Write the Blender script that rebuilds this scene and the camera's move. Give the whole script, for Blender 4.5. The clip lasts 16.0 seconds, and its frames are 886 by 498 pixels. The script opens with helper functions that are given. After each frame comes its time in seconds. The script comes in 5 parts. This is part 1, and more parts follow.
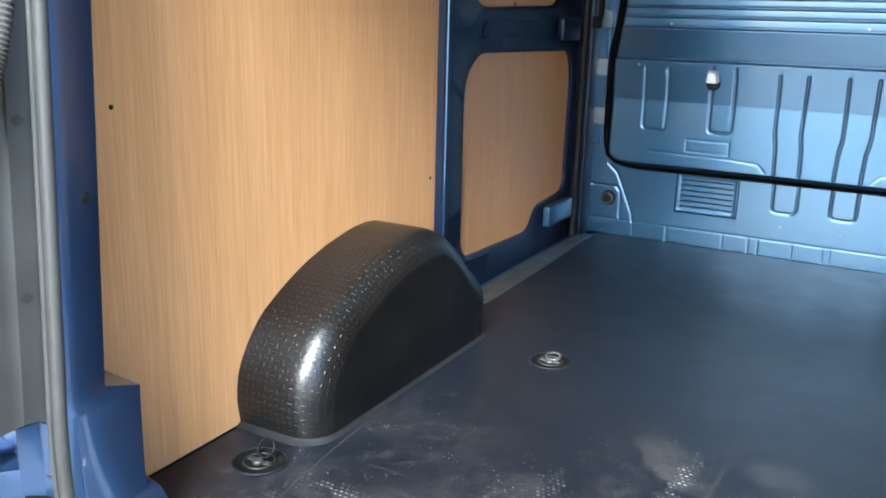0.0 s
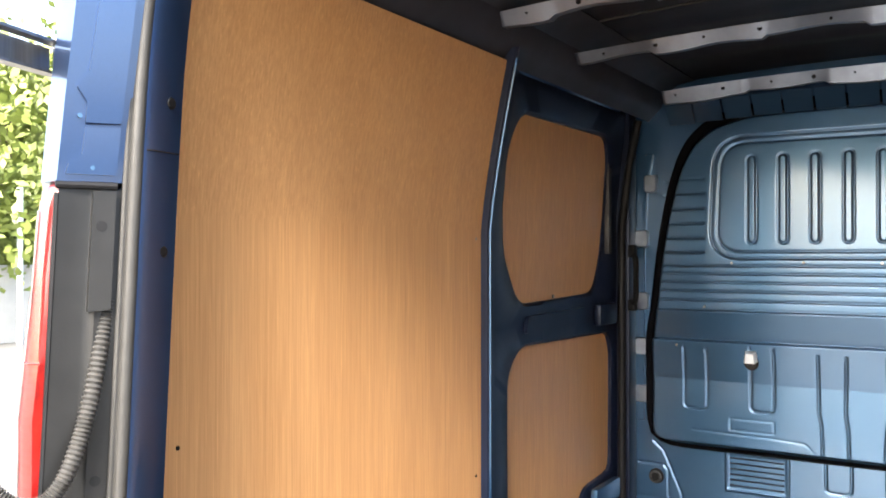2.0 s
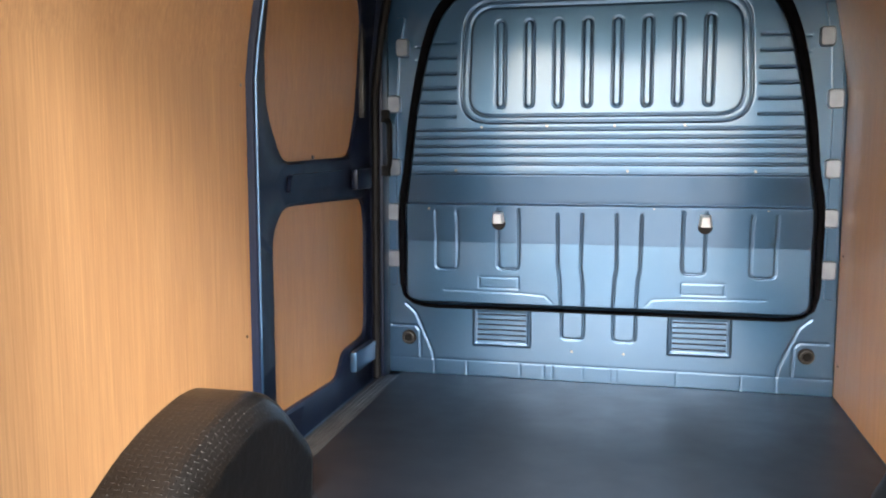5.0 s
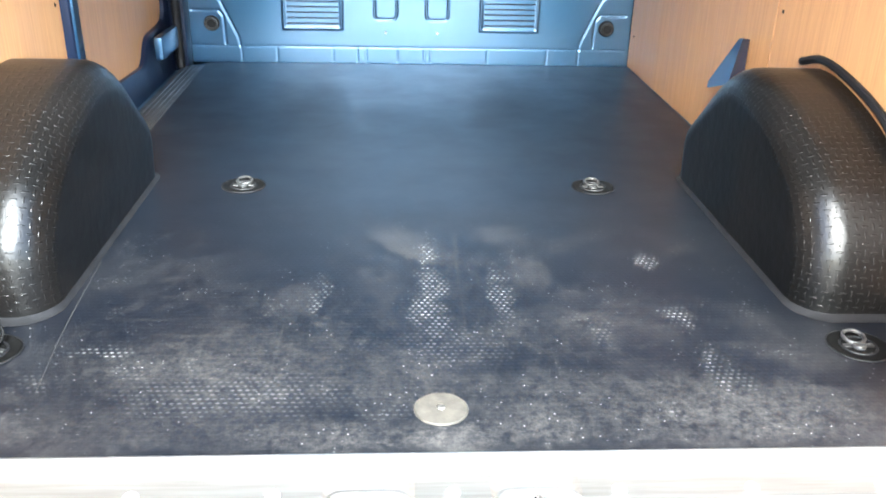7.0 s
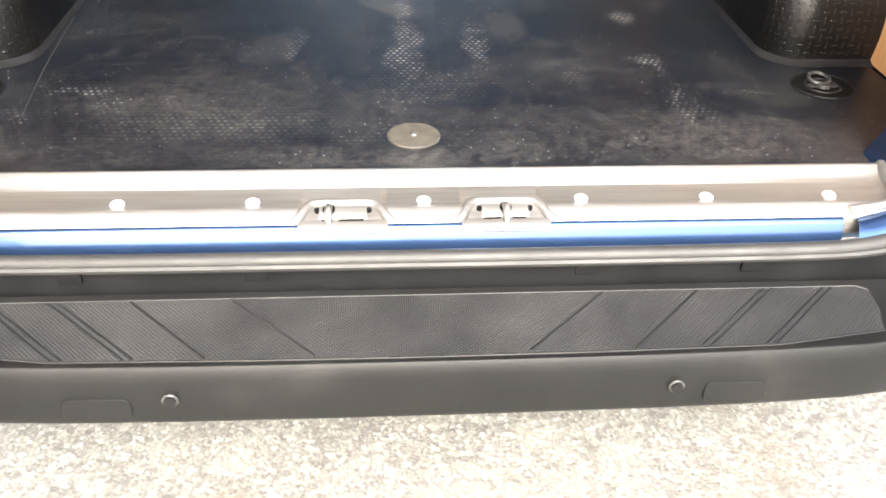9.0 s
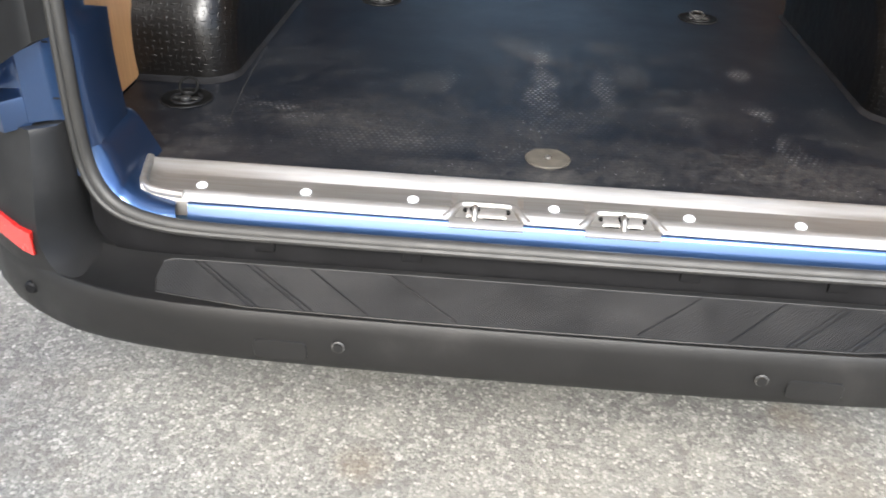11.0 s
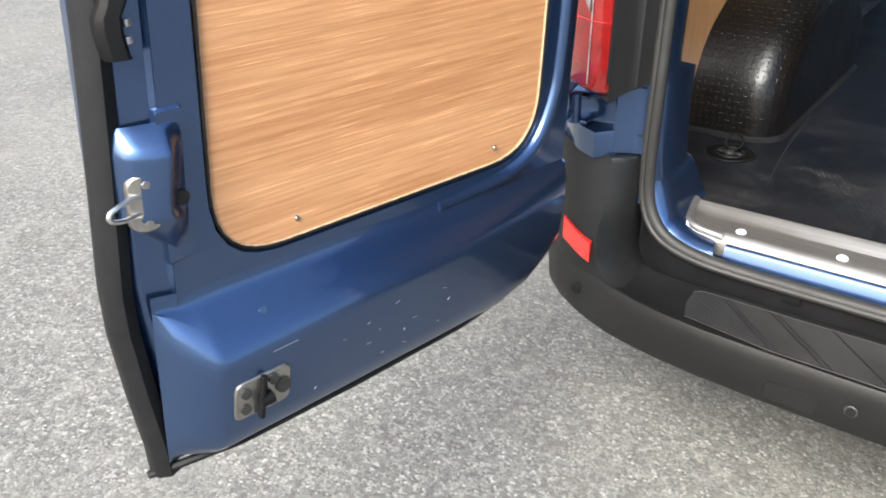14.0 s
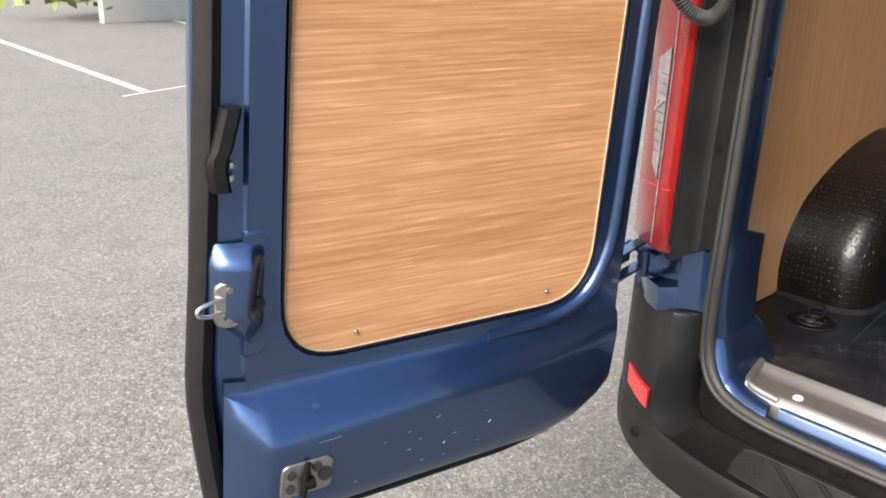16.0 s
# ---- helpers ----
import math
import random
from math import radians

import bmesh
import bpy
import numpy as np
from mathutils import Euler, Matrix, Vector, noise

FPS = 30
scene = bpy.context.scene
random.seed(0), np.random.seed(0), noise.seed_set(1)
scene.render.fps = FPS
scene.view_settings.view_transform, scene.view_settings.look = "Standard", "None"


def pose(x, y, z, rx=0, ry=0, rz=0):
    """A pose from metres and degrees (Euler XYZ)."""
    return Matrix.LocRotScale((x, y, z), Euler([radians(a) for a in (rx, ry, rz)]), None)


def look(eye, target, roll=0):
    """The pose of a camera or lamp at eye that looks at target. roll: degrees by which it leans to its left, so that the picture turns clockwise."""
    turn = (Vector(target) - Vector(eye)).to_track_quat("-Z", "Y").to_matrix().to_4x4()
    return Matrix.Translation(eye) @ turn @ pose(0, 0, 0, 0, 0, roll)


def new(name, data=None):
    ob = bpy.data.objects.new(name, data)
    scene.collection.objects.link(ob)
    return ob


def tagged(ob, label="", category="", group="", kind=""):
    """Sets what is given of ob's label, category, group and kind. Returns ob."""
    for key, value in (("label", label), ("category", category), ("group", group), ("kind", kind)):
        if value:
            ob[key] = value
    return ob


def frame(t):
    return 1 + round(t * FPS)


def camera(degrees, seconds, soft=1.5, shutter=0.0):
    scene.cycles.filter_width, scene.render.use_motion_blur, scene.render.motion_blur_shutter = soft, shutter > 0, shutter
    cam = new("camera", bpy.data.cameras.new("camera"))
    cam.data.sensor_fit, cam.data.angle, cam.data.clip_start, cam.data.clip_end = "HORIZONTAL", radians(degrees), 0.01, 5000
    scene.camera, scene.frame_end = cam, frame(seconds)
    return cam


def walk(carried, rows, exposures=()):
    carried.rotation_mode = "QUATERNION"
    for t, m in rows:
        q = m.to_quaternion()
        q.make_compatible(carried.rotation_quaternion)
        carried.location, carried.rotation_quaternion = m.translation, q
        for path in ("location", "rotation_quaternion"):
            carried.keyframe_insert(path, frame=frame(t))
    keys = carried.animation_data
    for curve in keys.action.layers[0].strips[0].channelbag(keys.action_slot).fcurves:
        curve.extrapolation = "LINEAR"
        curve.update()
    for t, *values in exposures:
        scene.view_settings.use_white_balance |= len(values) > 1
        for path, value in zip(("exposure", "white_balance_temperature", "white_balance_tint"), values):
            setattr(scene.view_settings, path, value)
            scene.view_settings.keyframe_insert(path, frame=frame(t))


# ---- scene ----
cam = camera(54.5, 16.0, 1.8, 0.2)
PATH = [
    (0, (0.301, -0.787, 1.421), (-0.63, 0.902, 0.889), 1.5),
    (0.5, (0.309, -0.795, 1.475), (-0.705, 0.861, 0.996), 0.8),
    (1, (0.325, -0.827, 1.529), (-0.748, 0.845, 1.297), 0.1),
    (1.5, (0.345, -0.842, 1.58), (-0.723, 0.847, 1.485), 0.0),
    (2, (0.333, -0.849, 1.595), (-0.726, 0.847, 1.609), -0.0),
    (2.5, (0.363, -0.861, 1.599), (-0.699, 0.832, 1.664), 0.3),
    (3, (0.368, -0.858, 1.581), (-0.694, 0.836, 1.606), 0.6),
    (3.2, (0.352, -0.851, 1.575), (-0.705, 0.847, 1.58), 0.8),
    (5.3, (0.086, -0.839, 1.434), (-0.223, 1.117, 1.155), 0.4),
    (5.5, (0.033, -0.864, 1.412), (-0.19, 1.098, 1.092), 0.8),
    (6, (-0.008, -0.989, 1.375), (-0.095, 0.965, 0.956), 0.9),
    (6.5, (-0.037, -0.999, 1.351), (-0.055, 0.912, 0.763), 1.3),
    (7, (-0.068, -0.876, 1.319), (0.046, 0.94, 0.487), 1.5),
    (7.5, (-0.045, -0.832, 1.3), (-0.004, 0.941, 0.376), 2.5),
    (8, (-0.005, -0.8, 1.225), (0.029, 0.863, 0.114), 3.1),
    (8.5, (-0.024, -0.873, 1.2), (0.056, 0.763, 0.053), 1.2),
    (8.7, (-0.034, -0.922, 1.195), (0.102, 0.698, 0.03), 1.8),
    (10.8, (-0.091, -1.241, 1.255), (-0.102, 0.457, 0.199), 2.8),
    (11, (-0.096, -1.239, 1.247), (-0.198, 0.458, 0.194), 2.3),
    (11.5, (-0.085, -1.244, 1.242), (-0.258, 0.465, 0.217), 1.7),
    (12, (-0.067, -1.25, 1.237), (-0.204, 0.463, 0.213), 1.9),
    (12.5, (-0.067, -1.269, 1.245), (-0.224, 0.449, 0.233), 1.7),
    (13, (-0.106, -1.326, 1.267), (-0.722, 0.315, 0.304), 0.6),
    (13.5, (-0.213, -1.39, 1.268), (-1.133, 0.099, 0.301), -0.6),
    (14, (-0.193, -1.436, 1.288), (-1.237, -0.016, 0.342), -1.0),
    (14.5, (-0.001, -1.434, 1.304), (-1.269, -0.142, 0.453), 1.0),
    (15, (0.034, -1.426, 1.312), (-1.307, -0.181, 0.504), 0.9),
    (15.5, (0.029, -1.439, 1.34), (-1.336, -0.173, 0.609), 0.9),
    (16, (0.025, -1.451, 1.36), (-1.367, -0.181, 0.689), 0.9),
]
EXPOSURES = [(0.0, 3.12, 5500, 0), (0.6, 3.12, 5600, -1), (1.2, 3.22, 6750, 8), (3.0, 3.24, 6800, 10), (5.5, 3.17, 6500, 10), (6.0, 3.17, 6150, 6), (6.5, 3.17, 5100, 2), (7.0, 3.78, 5650, 1), (7.4, 4.18, 5750, 1), (8.0, 3.52, 6450, 6), (8.6, 3.08, 6700, 8), (9.6, 2.32, 6400, 9), (10.8, 1.97, 6200, 8), (12.5, 1.97, 6050, 7), (13.0, 2.32, 5800, 2), (13.8, 1.67, 6200, 6), (16.0, 1.42, 6600, 10)]
walk(cam, [(t, look(eye, target, roll)) for t, eye, target, roll in PATH], EXPOSURES)

# ---- light ----
GROUND = 0.065
world = bpy.data.worlds.new("sky")
scene.world = world
world.use_nodes = True
wn = world.node_tree.nodes
sky = wn.new("ShaderNodeTexSky")
sky.sky_type, sky.sun_disc = "NISHITA", False
sky.sun_elevation, sky.sun_rotation = radians(42), radians(191)
sky.air_density, sky.dust_density, sky.ozone_density = 1.0, 4.0, 1.0
world.node_tree.links.new(sky.outputs[0], wn["Background"].inputs[0])
wn["Background"].inputs[1].default_value = 0.15
sun = new("sun", bpy.data.lights.new("sun", "SUN"))
sun.data.energy, sun.data.angle, sun.data.color = 2.8, radians(28), (1.0, 0.95, 0.88)
sun.matrix_world = look((2.2, -11.3, 10.4), (0, 0, 0))


# ---- materials ----
class Nodes:
    """A small builder of node materials."""

    def __init__(self, name):
        self.mat = bpy.data.materials.new(name)
        self.mat.use_nodes = True
        self.tree = self.mat.node_tree
        self.out = self.tree.nodes["Principled BSDF"]
        self.coord = self.tree.nodes.new("ShaderNodeTexCoord")

    def put(self, node, socket, value):
        if isinstance(value, bpy.types.NodeSocket):
            self.tree.links.new(value, node.inputs[socket])
        else:
            node.inputs[socket].default_value = value

    def set(self, **values):
        for key, value in values.items():
            self.put(self.out, key.replace("_", " "), value)
        return self

    def mapped(self, scale, source="Object", turn=(0, 0, 0), place=(0, 0, 0)):
        node = self.tree.nodes.new("ShaderNodeMapping")
        self.tree.links.new(self.coord.outputs[source], node.inputs[0])
        node.inputs["Scale"].default_value = scale
        node.inputs["Rotation"].default_value = turn
        node.inputs["Location"].default_value = place
        return node.outputs[0]

    def noise(self, scale, detail=4.0, rough=0.55, vector=None, distortion=0.0):
        node = self.tree.nodes.new("ShaderNodeTexNoise")
        self.put(node, "Vector", vector or self.coord.outputs["Object"])
        node.inputs["Scale"].default_value, node.inputs["Detail"].default_value = scale, detail
        node.inputs["Roughness"].default_value, node.inputs["Distortion"].default_value = rough, distortion
        return node.outputs[0]

    def cells(self, scale, vector=None, colour=False, feature="F1"):
        node = self.tree.nodes.new("ShaderNodeTexVoronoi")
        node.feature = feature
        self.put(node, "Vector", vector or self.coord.outputs["Object"])
        node.inputs["Scale"].default_value = scale
        return node.outputs["Color" if colour else "Distance"]

    def ramp(self, value, *stops):
        node = self.tree.nodes.new("ShaderNodeValToRGB")
        self.put(node, 0, value)
        while len(node.color_ramp.elements) < len(stops):
            node.color_ramp.elements.new(0.5)
        for element, (place, colour) in zip(node.color_ramp.elements, stops):
            colour = (colour,) * 3 if isinstance(colour, (int, float)) else colour
            element.position, element.color = place, (*colour, 1)
        return node.outputs[0]

    def mix(self, factor, a, b, blend="MIX"):
        node = self.tree.nodes.new("ShaderNodeMixRGB")
        node.blend_type = blend
        for socket, value in enumerate((factor, a, b)):
            if not isinstance(value, bpy.types.NodeSocket) and socket and len(value) == 3:
                value = (*value, 1)
            self.put(node, socket, value)
        return node.outputs[0]

    def sums(self, kind, a, b=0.0, c=None):
        node = self.tree.nodes.new("ShaderNodeMath")
        node.operation = kind
        for socket, value in enumerate((a, b, c)):
            if value is not None:
                self.put(node, socket, value)
        return node.outputs[0]

    def axis(self, n, source="Object"):
        node = self.tree.nodes.new("ShaderNodeSeparateXYZ")
        self.tree.links.new(self.coord.outputs[source], node.inputs[0])
        return node.outputs[n]

    def bump(self, height, strength=0.3, distance=0.002):
        node = self.tree.nodes.new("ShaderNodeBump")
        self.put(node, "Height", height)
        node.inputs["Strength"].default_value, node.inputs["Distance"].default_value = strength, distance
        return self.set(Normal=node.outputs[0])


def plain(name, colour, rough, metal=0.0, spread=0.25, scale=30.0, grain=0.0, coat=0.0, gloss=0.5):
    """One surface with a little unevenness in tone and gloss."""
    n = Nodes(name)
    v = n.noise(scale, 6.0)
    dark, light = (tuple(c * (1 + k) for c in colour) for k in (-spread, spread))
    n.set(Base_Color=n.ramp(v, (0.3, dark), (0.7, light)), Metallic=metal, Coat_Weight=coat, Coat_Roughness=0.08, Specular_IOR_Level=gloss)
    n.set(Roughness=n.ramp(n.noise(scale * 0.3, 5.0), (0.3, max(0.02, rough - 0.08)), (0.7, min(1, rough + 0.08))))
    if grain:
        n.bump(n.noise(grain, 3.0), 0.25, 0.001)
    return n.mat


def blue_paint():
    n = Nodes("blue_paint")
    flake = n.noise(900.0, 2.0)
    dust = n.ramp(n.noise(5.0, 9.0, 0.7), (0.52, 0.0), (0.80, 0.06))
    coat = n.ramp(flake, (0.3, (0.033, 0.070, 0.162)), (0.7, (0.040, 0.083, 0.194)))
    n.set(Base_Color=n.mix(dust, coat, (0.16, 0.17, 0.19)), Metallic=0.88)
    n.set(Roughness=n.ramp(n.noise(14.0, 6.0), (0.3, 0.28), (0.7, 0.32)), Coat_Weight=1.0, Coat_Roughness=0.05)
    return n.mat


def inner_paint():
    """The thinner coat of the same blue inside the load space."""
    n = Nodes("blue_inner_paint")
    dust = n.noise(3.5, 8.0, 0.65)
    n.set(Base_Color=n.mix(n.ramp(dust, (0.45, 0.0), (0.8, 0.14)), (0.046, 0.118, 0.226), (0.13, 0.19, 0.25)), Metallic=0.78)
    n.set(Roughness=n.ramp(n.noise(9.0, 6.0), (0.3, 0.29), (0.7, 0.32)), Coat_Weight=0.9, Coat_Roughness=0.12)
    return n.mat


def ply(name, along, dark, light, streak):
    """Faced plywood with long grain along one axis."""
    n = Nodes(name)
    stretch = [1.0, 1.0, 1.0] if along == 2 else [0.0, 1.0, 1.0]
    stretch[along] = 0.020
    fine = n.noise(210.0, 6.0, 0.65, n.mapped(stretch))
    stretch[along] = 0.06
    wide = n.noise(14.0, 4.0, 0.5, n.mapped(stretch))
    stretch[along] = 0.012
    pores = n.noise(420.0 + 260.0 * (streak > 0.5), 2.0, 0.5, n.mapped(stretch))
    tight = 0.03 + 0.03 * (streak > 0.5)
    base = n.ramp(n.sums("ADD", n.sums("MULTIPLY", fine, 0.72), n.sums("MULTIPLY", wide, 0.28)), (0.30 + tight, dark), (0.52, [(a + b) / 2 for a, b in zip(dark, light)]), (0.72 - tight, light))
    base = n.mix(n.ramp(pores, (0.62, 0.0), (0.74, streak)), base, [c * 1.5 for c in light])
    base = n.mix(n.ramp(pores, (0.28, 0.25), (0.38, 0.0)), base, [c * 0.55 for c in dark])
    n.set(Base_Color=base, Roughness=n.ramp(wide, (0.3, 0.34), (0.7, 0.46)), Coat_Weight=0.15, Coat_Roughness=0.3)
    n.bump(fine, 0.08, 0.0008)
    return n.mat


def mat_rubber():
    """Black checked rubber, dusty and worn towards the loading edge."""
    n = Nodes("black_mat_rubber")
    x, y = n.axis(0), n.axis(1)
    near = n.ramp(y, (0.05, 0.9), (0.45, 0.95), (0.80, 0.55), (1.0, 0.15))
    grit = n.ramp(n.noise(80.0, 11.0, 0.86), (0.44, 0.0), (0.60, 1.0))
    patch = n.ramp(n.noise(5.5, 12.0, 0.75, distortion=0.4), (0.48, 0.0), (0.72, 1.0))
    patch = n.sums("MULTIPLY", patch, n.sums("ADD", n.sums("MULTIPLY", grit, 0.85), 0.15))
    mottle = n.sums("MULTIPLY", n.ramp(n.noise(28.0, 10.0, 0.84, distortion=0.6), (0.50, 0.0), (0.66, 1.0)), n.ramp(n.noise(3.2, 3.0), (0.40, 0.1), (0.60, 1.0)))
    scratch = n.ramp(n.noise(45.0, 2.0, 0.5, n.mapped((1, 0.04, 1), turn=(0, 0, 0.5))), (0.70, 0.0), (0.76, 0.30))
    scratch = n.sums("ADD", scratch, n.ramp(n.noise(45.0, 2.0, 0.5, n.mapped((0.05, 1, 1), turn=(0, 0, 0.3))), (0.70, 0.0), (0.76, 0.25)))
    dust = n.sums("MULTIPLY", n.sums("ADD", n.sums("ADD", n.sums("MULTIPLY", patch, 0.28), n.sums("MULTIPLY", mottle, 0.24)), n.sums("MULTIPLY", scratch, 0.45)), near)
    bend = n.tree.nodes.new("ShaderNodeTexNoise")
    bend.inputs["Scale"].default_value, bend.inputs["Detail"].default_value, bend.inputs["Roughness"].default_value = 9.0, 8.0, 0.72
    n.tree.links.new(n.coord.outputs["Object"], bend.inputs["Vector"])
    shift = n.tree.nodes.new("ShaderNodeSeparateXYZ")
    n.tree.links.new(bend.outputs["Color"], shift.inputs[0])
    px = n.sums("ADD", x, n.sums("MULTIPLY", n.sums("SUBTRACT", shift.outputs[0], 0.5), 0.17))
    py = n.sums("ADD", y, n.sums("MULTIPLY", n.sums("SUBTRACT", shift.outputs[1], 0.5), 0.17))

    def spot(cx, cy, rx, ry, much, edge=0.0):
        a = n.sums("POWER", n.sums("DIVIDE", n.sums("SUBTRACT", px, cx), rx), 2.0)
        c = n.sums("POWER", n.sums("DIVIDE", n.sums("SUBTRACT", py, cy), ry), 2.0)
        return n.ramp(n.sums("ADD", a, c), (edge, much), (1.0, 0.0))

    # dried spills: a wedge with one firm edge, two smears cut off straight, a streak behind the plug
    below = n.sums("ADD", n.sums("MULTIPLY", n.sums("ADD", px, 0.114), 0.666), n.sums("MULTIPLY", n.sums("SUBTRACT", py, 0.800), 0.746))
    wedge = n.sums("MULTIPLY", n.ramp(below, (0.0, 0.0), (0.006, 0.19), (0.10, 0.0)), n.ramp(n.sums("ADD", px, 0.5), (0.375, 0.0), (0.410, 1.0), (0.512, 1.0), (0.545, 0.0)))
    dust = n.sums("ADD", dust, n.sums("MULTIPLY", wedge, n.sums("ADD", n.sums("MULTIPLY", grit, 0.4), 0.6)))
    for blob, edge in (((0.205, 0.640, 0.070, 0.075, 0.16, 0.10), 0.244), ((-0.245, 0.545, 0.070, 0.080, 0.15, 0.2), -0.206)):
        smear = n.sums("MULTIPLY", spot(*blob), n.ramp(n.sums("SUBTRACT", x, edge - 0.5), (0.492, 1.0), (0.504, 0.0)))
        dust = n.sums("ADD", dust, n.sums("MULTIPLY", smear, n.sums("ADD", n.sums("MULTIPLY", grit, 0.75), 0.25)))
    for s in ((0.014, 0.112, 0.055, 0.05, 0.34, 0.2), (0.16, 0.84, 0.07, 0.05, 0.12, 0.0)):
        dust = n.sums("ADD", dust, n.sums("MULTIPLY", spot(*s), n.sums("ADD", n.sums("MULTIPLY", grit, 0.65), 0.35)))
    for s in ((0.30, 0.18, 0.32, 0.13, 0.27), (-0.32, 0.30, 0.24, 0.17, 0.27), (-0.10, 0.12, 0.36, 0.05, 0.30), (0.55, 0.16, 0.25, 0.10, 0.24), (-0.02, 0.27, 0.13, 0.10, 0.18), (-0.55, 0.14, 0.25, 0.07, 0.20)):
        dust = n.sums("ADD", dust, n.sums("MULTIPLY", spot(*s), grit))
    # the raised checks show bright where boots and boxes have worn them
    pitch = 0.0112
    row = n.sums("FLOOR", n.sums("DIVIDE", y, pitch))
    a = n.sums("SUBTRACT", n.sums("FRACT", n.sums("ADD", n.sums("DIVIDE", x, pitch), n.sums("MULTIPLY", n.sums("MODULO", row, 2.0), 0.5))), 0.5)
    c = n.sums("SUBTRACT", n.sums("FRACT", n.sums("DIVIDE", y, pitch)), 0.5)
    checks = n.ramp(n.sums("ADD", n.sums("POWER", n.sums("DIVIDE", a, 0.34), 2.0), n.sums("POWER", n.sums("DIVIDE", c, 0.26), 2.0)), (0.5, 1.0), (1.0, 0.0))
    worn = n.sums("MULTIPLY", n.ramp(n.noise(9.0, 8.0, 0.7), (0.58, 0.0), (0.68, 0.35)), near)
    for s in ((0.0, 0.52, 0.035, 0.20, 0.9), (0.0, 0.70, 0.010, 0.20, 1.0), (0.127, 0.57, 0.022, 0.14, 0.75), (-0.205, 0.56, 0.016, 0.10, 0.6), (0.449, 0.70, 0.026, 0.05, 0.9), (0.451, 0.467, 0.032, 0.04, 0.9), (0.458, 0.28, 0.025, 0.09, 0.6), (-0.536, 0.348, 0.06, 0.02, 0.7), (-0.30, 0.23, 0.22, 0.07, 0.28), (0.03, 0.36, 0.12, 0.07, 0.25), (0.30, 0.409, 0.02, 0.05, 0.4)):
        worn = n.sums("MAXIMUM", worn, spot(*s))
    worn = n.sums("MULTIPLY", worn, n.ramp(n.noise(60.0, 3.0), (0.40, 0.1), (0.58, 1.0)))
    shine = n.sums("MULTIPLY", checks, worn)
    specks = n.ramp(n.cells(80.0), (0.08, 1.0), (0.14, 0.0))
    specks = n.sums("MULTIPLY", n.sums("MULTIPLY", specks, n.ramp(n.noise(11.0, 5.0), (0.47, 0.0), (0.60, 1.0))), near)
    dust = n.sums("MINIMUM", n.sums("MULTIPLY", dust, 0.54), 0.6)
    base = n.mix(dust, (0.0036, 0.0046, 0.0072), (0.158, 0.148, 0.134))
    base = n.mix(n.sums("MINIMUM", n.sums("ADD", n.sums("MULTIPLY", shine, 0.55), n.sums("MULTIPLY", specks, 0.60)), 0.8), base, (0.30, 0.30, 0.30))
    n.set(Base_Color=base, Specular_IOR_Level=0.32)
    n.set(Roughness=n.sums("ADD", n.ramp(n.noise(7.0, 6.0), (0.3, 0.34), (0.7, 0.42)), n.sums("MULTIPLY", dust, 0.35)))
    n.bump(n.sums("ADD", n.sums("MULTIPLY", checks, 0.5), n.noise(12.0, 3.0)), 0.12, 0.0010)
    return n.mat


def tread_rubber():
    """Glossy moulded rubber with short raised dashes in rows."""
    n = Nodes("black_tread_rubber")
    u, v = n.axis(0, "UV"), n.axis(1, "UV")
    pitch = 0.0155
    cu, cv = n.sums("DIVIDE", u, pitch), n.sums("DIVIDE", v, pitch)
    turned = n.sums("MODULO", n.sums("ADD", n.sums("FLOOR", cu), n.sums("FLOOR", cv)), 2.0)
    a = n.sums("SUBTRACT", n.sums("FRACT", cu), 0.5)
    b = n.sums("SUBTRACT", n.sums("FRACT", cv), 0.5)
    long = n.sums("ADD", n.sums("MULTIPLY", turned, 0.28), 0.13)
    short = n.sums("SUBTRACT", 0.41, n.sums("MULTIPLY", turned, 0.28))
    d = n.sums("ADD", n.sums("POWER", n.sums("DIVIDE", a, long), 2.0), n.sums("POWER", n.sums("DIVIDE", b, short), 2.0))
    dash = n.ramp(d, (0.45, 1.0), (1.0, 0.0))
    n.set(Base_Color=n.ramp(n.noise(6.0, 7.0), (0.35, (0.003, 0.003, 0.003)), (0.75, (0.008, 0.007, 0.0065))), Specular_IOR_Level=0.36)
    n.set(Roughness=n.ramp(n.noise(11.0, 6.0), (0.3, 0.29), (0.7, 0.33)))
    worn = n.ramp(n.noise(5.0, 5.0), (0.35, 0.35), (0.65, 1.0))
    n.bump(n.sums("ADD", n.sums("MULTIPLY", dash, worn), n.sums("MULTIPLY", n.noise(30.0, 5.0), 0.9)), 0.60, 0.0024)
    return n.mat


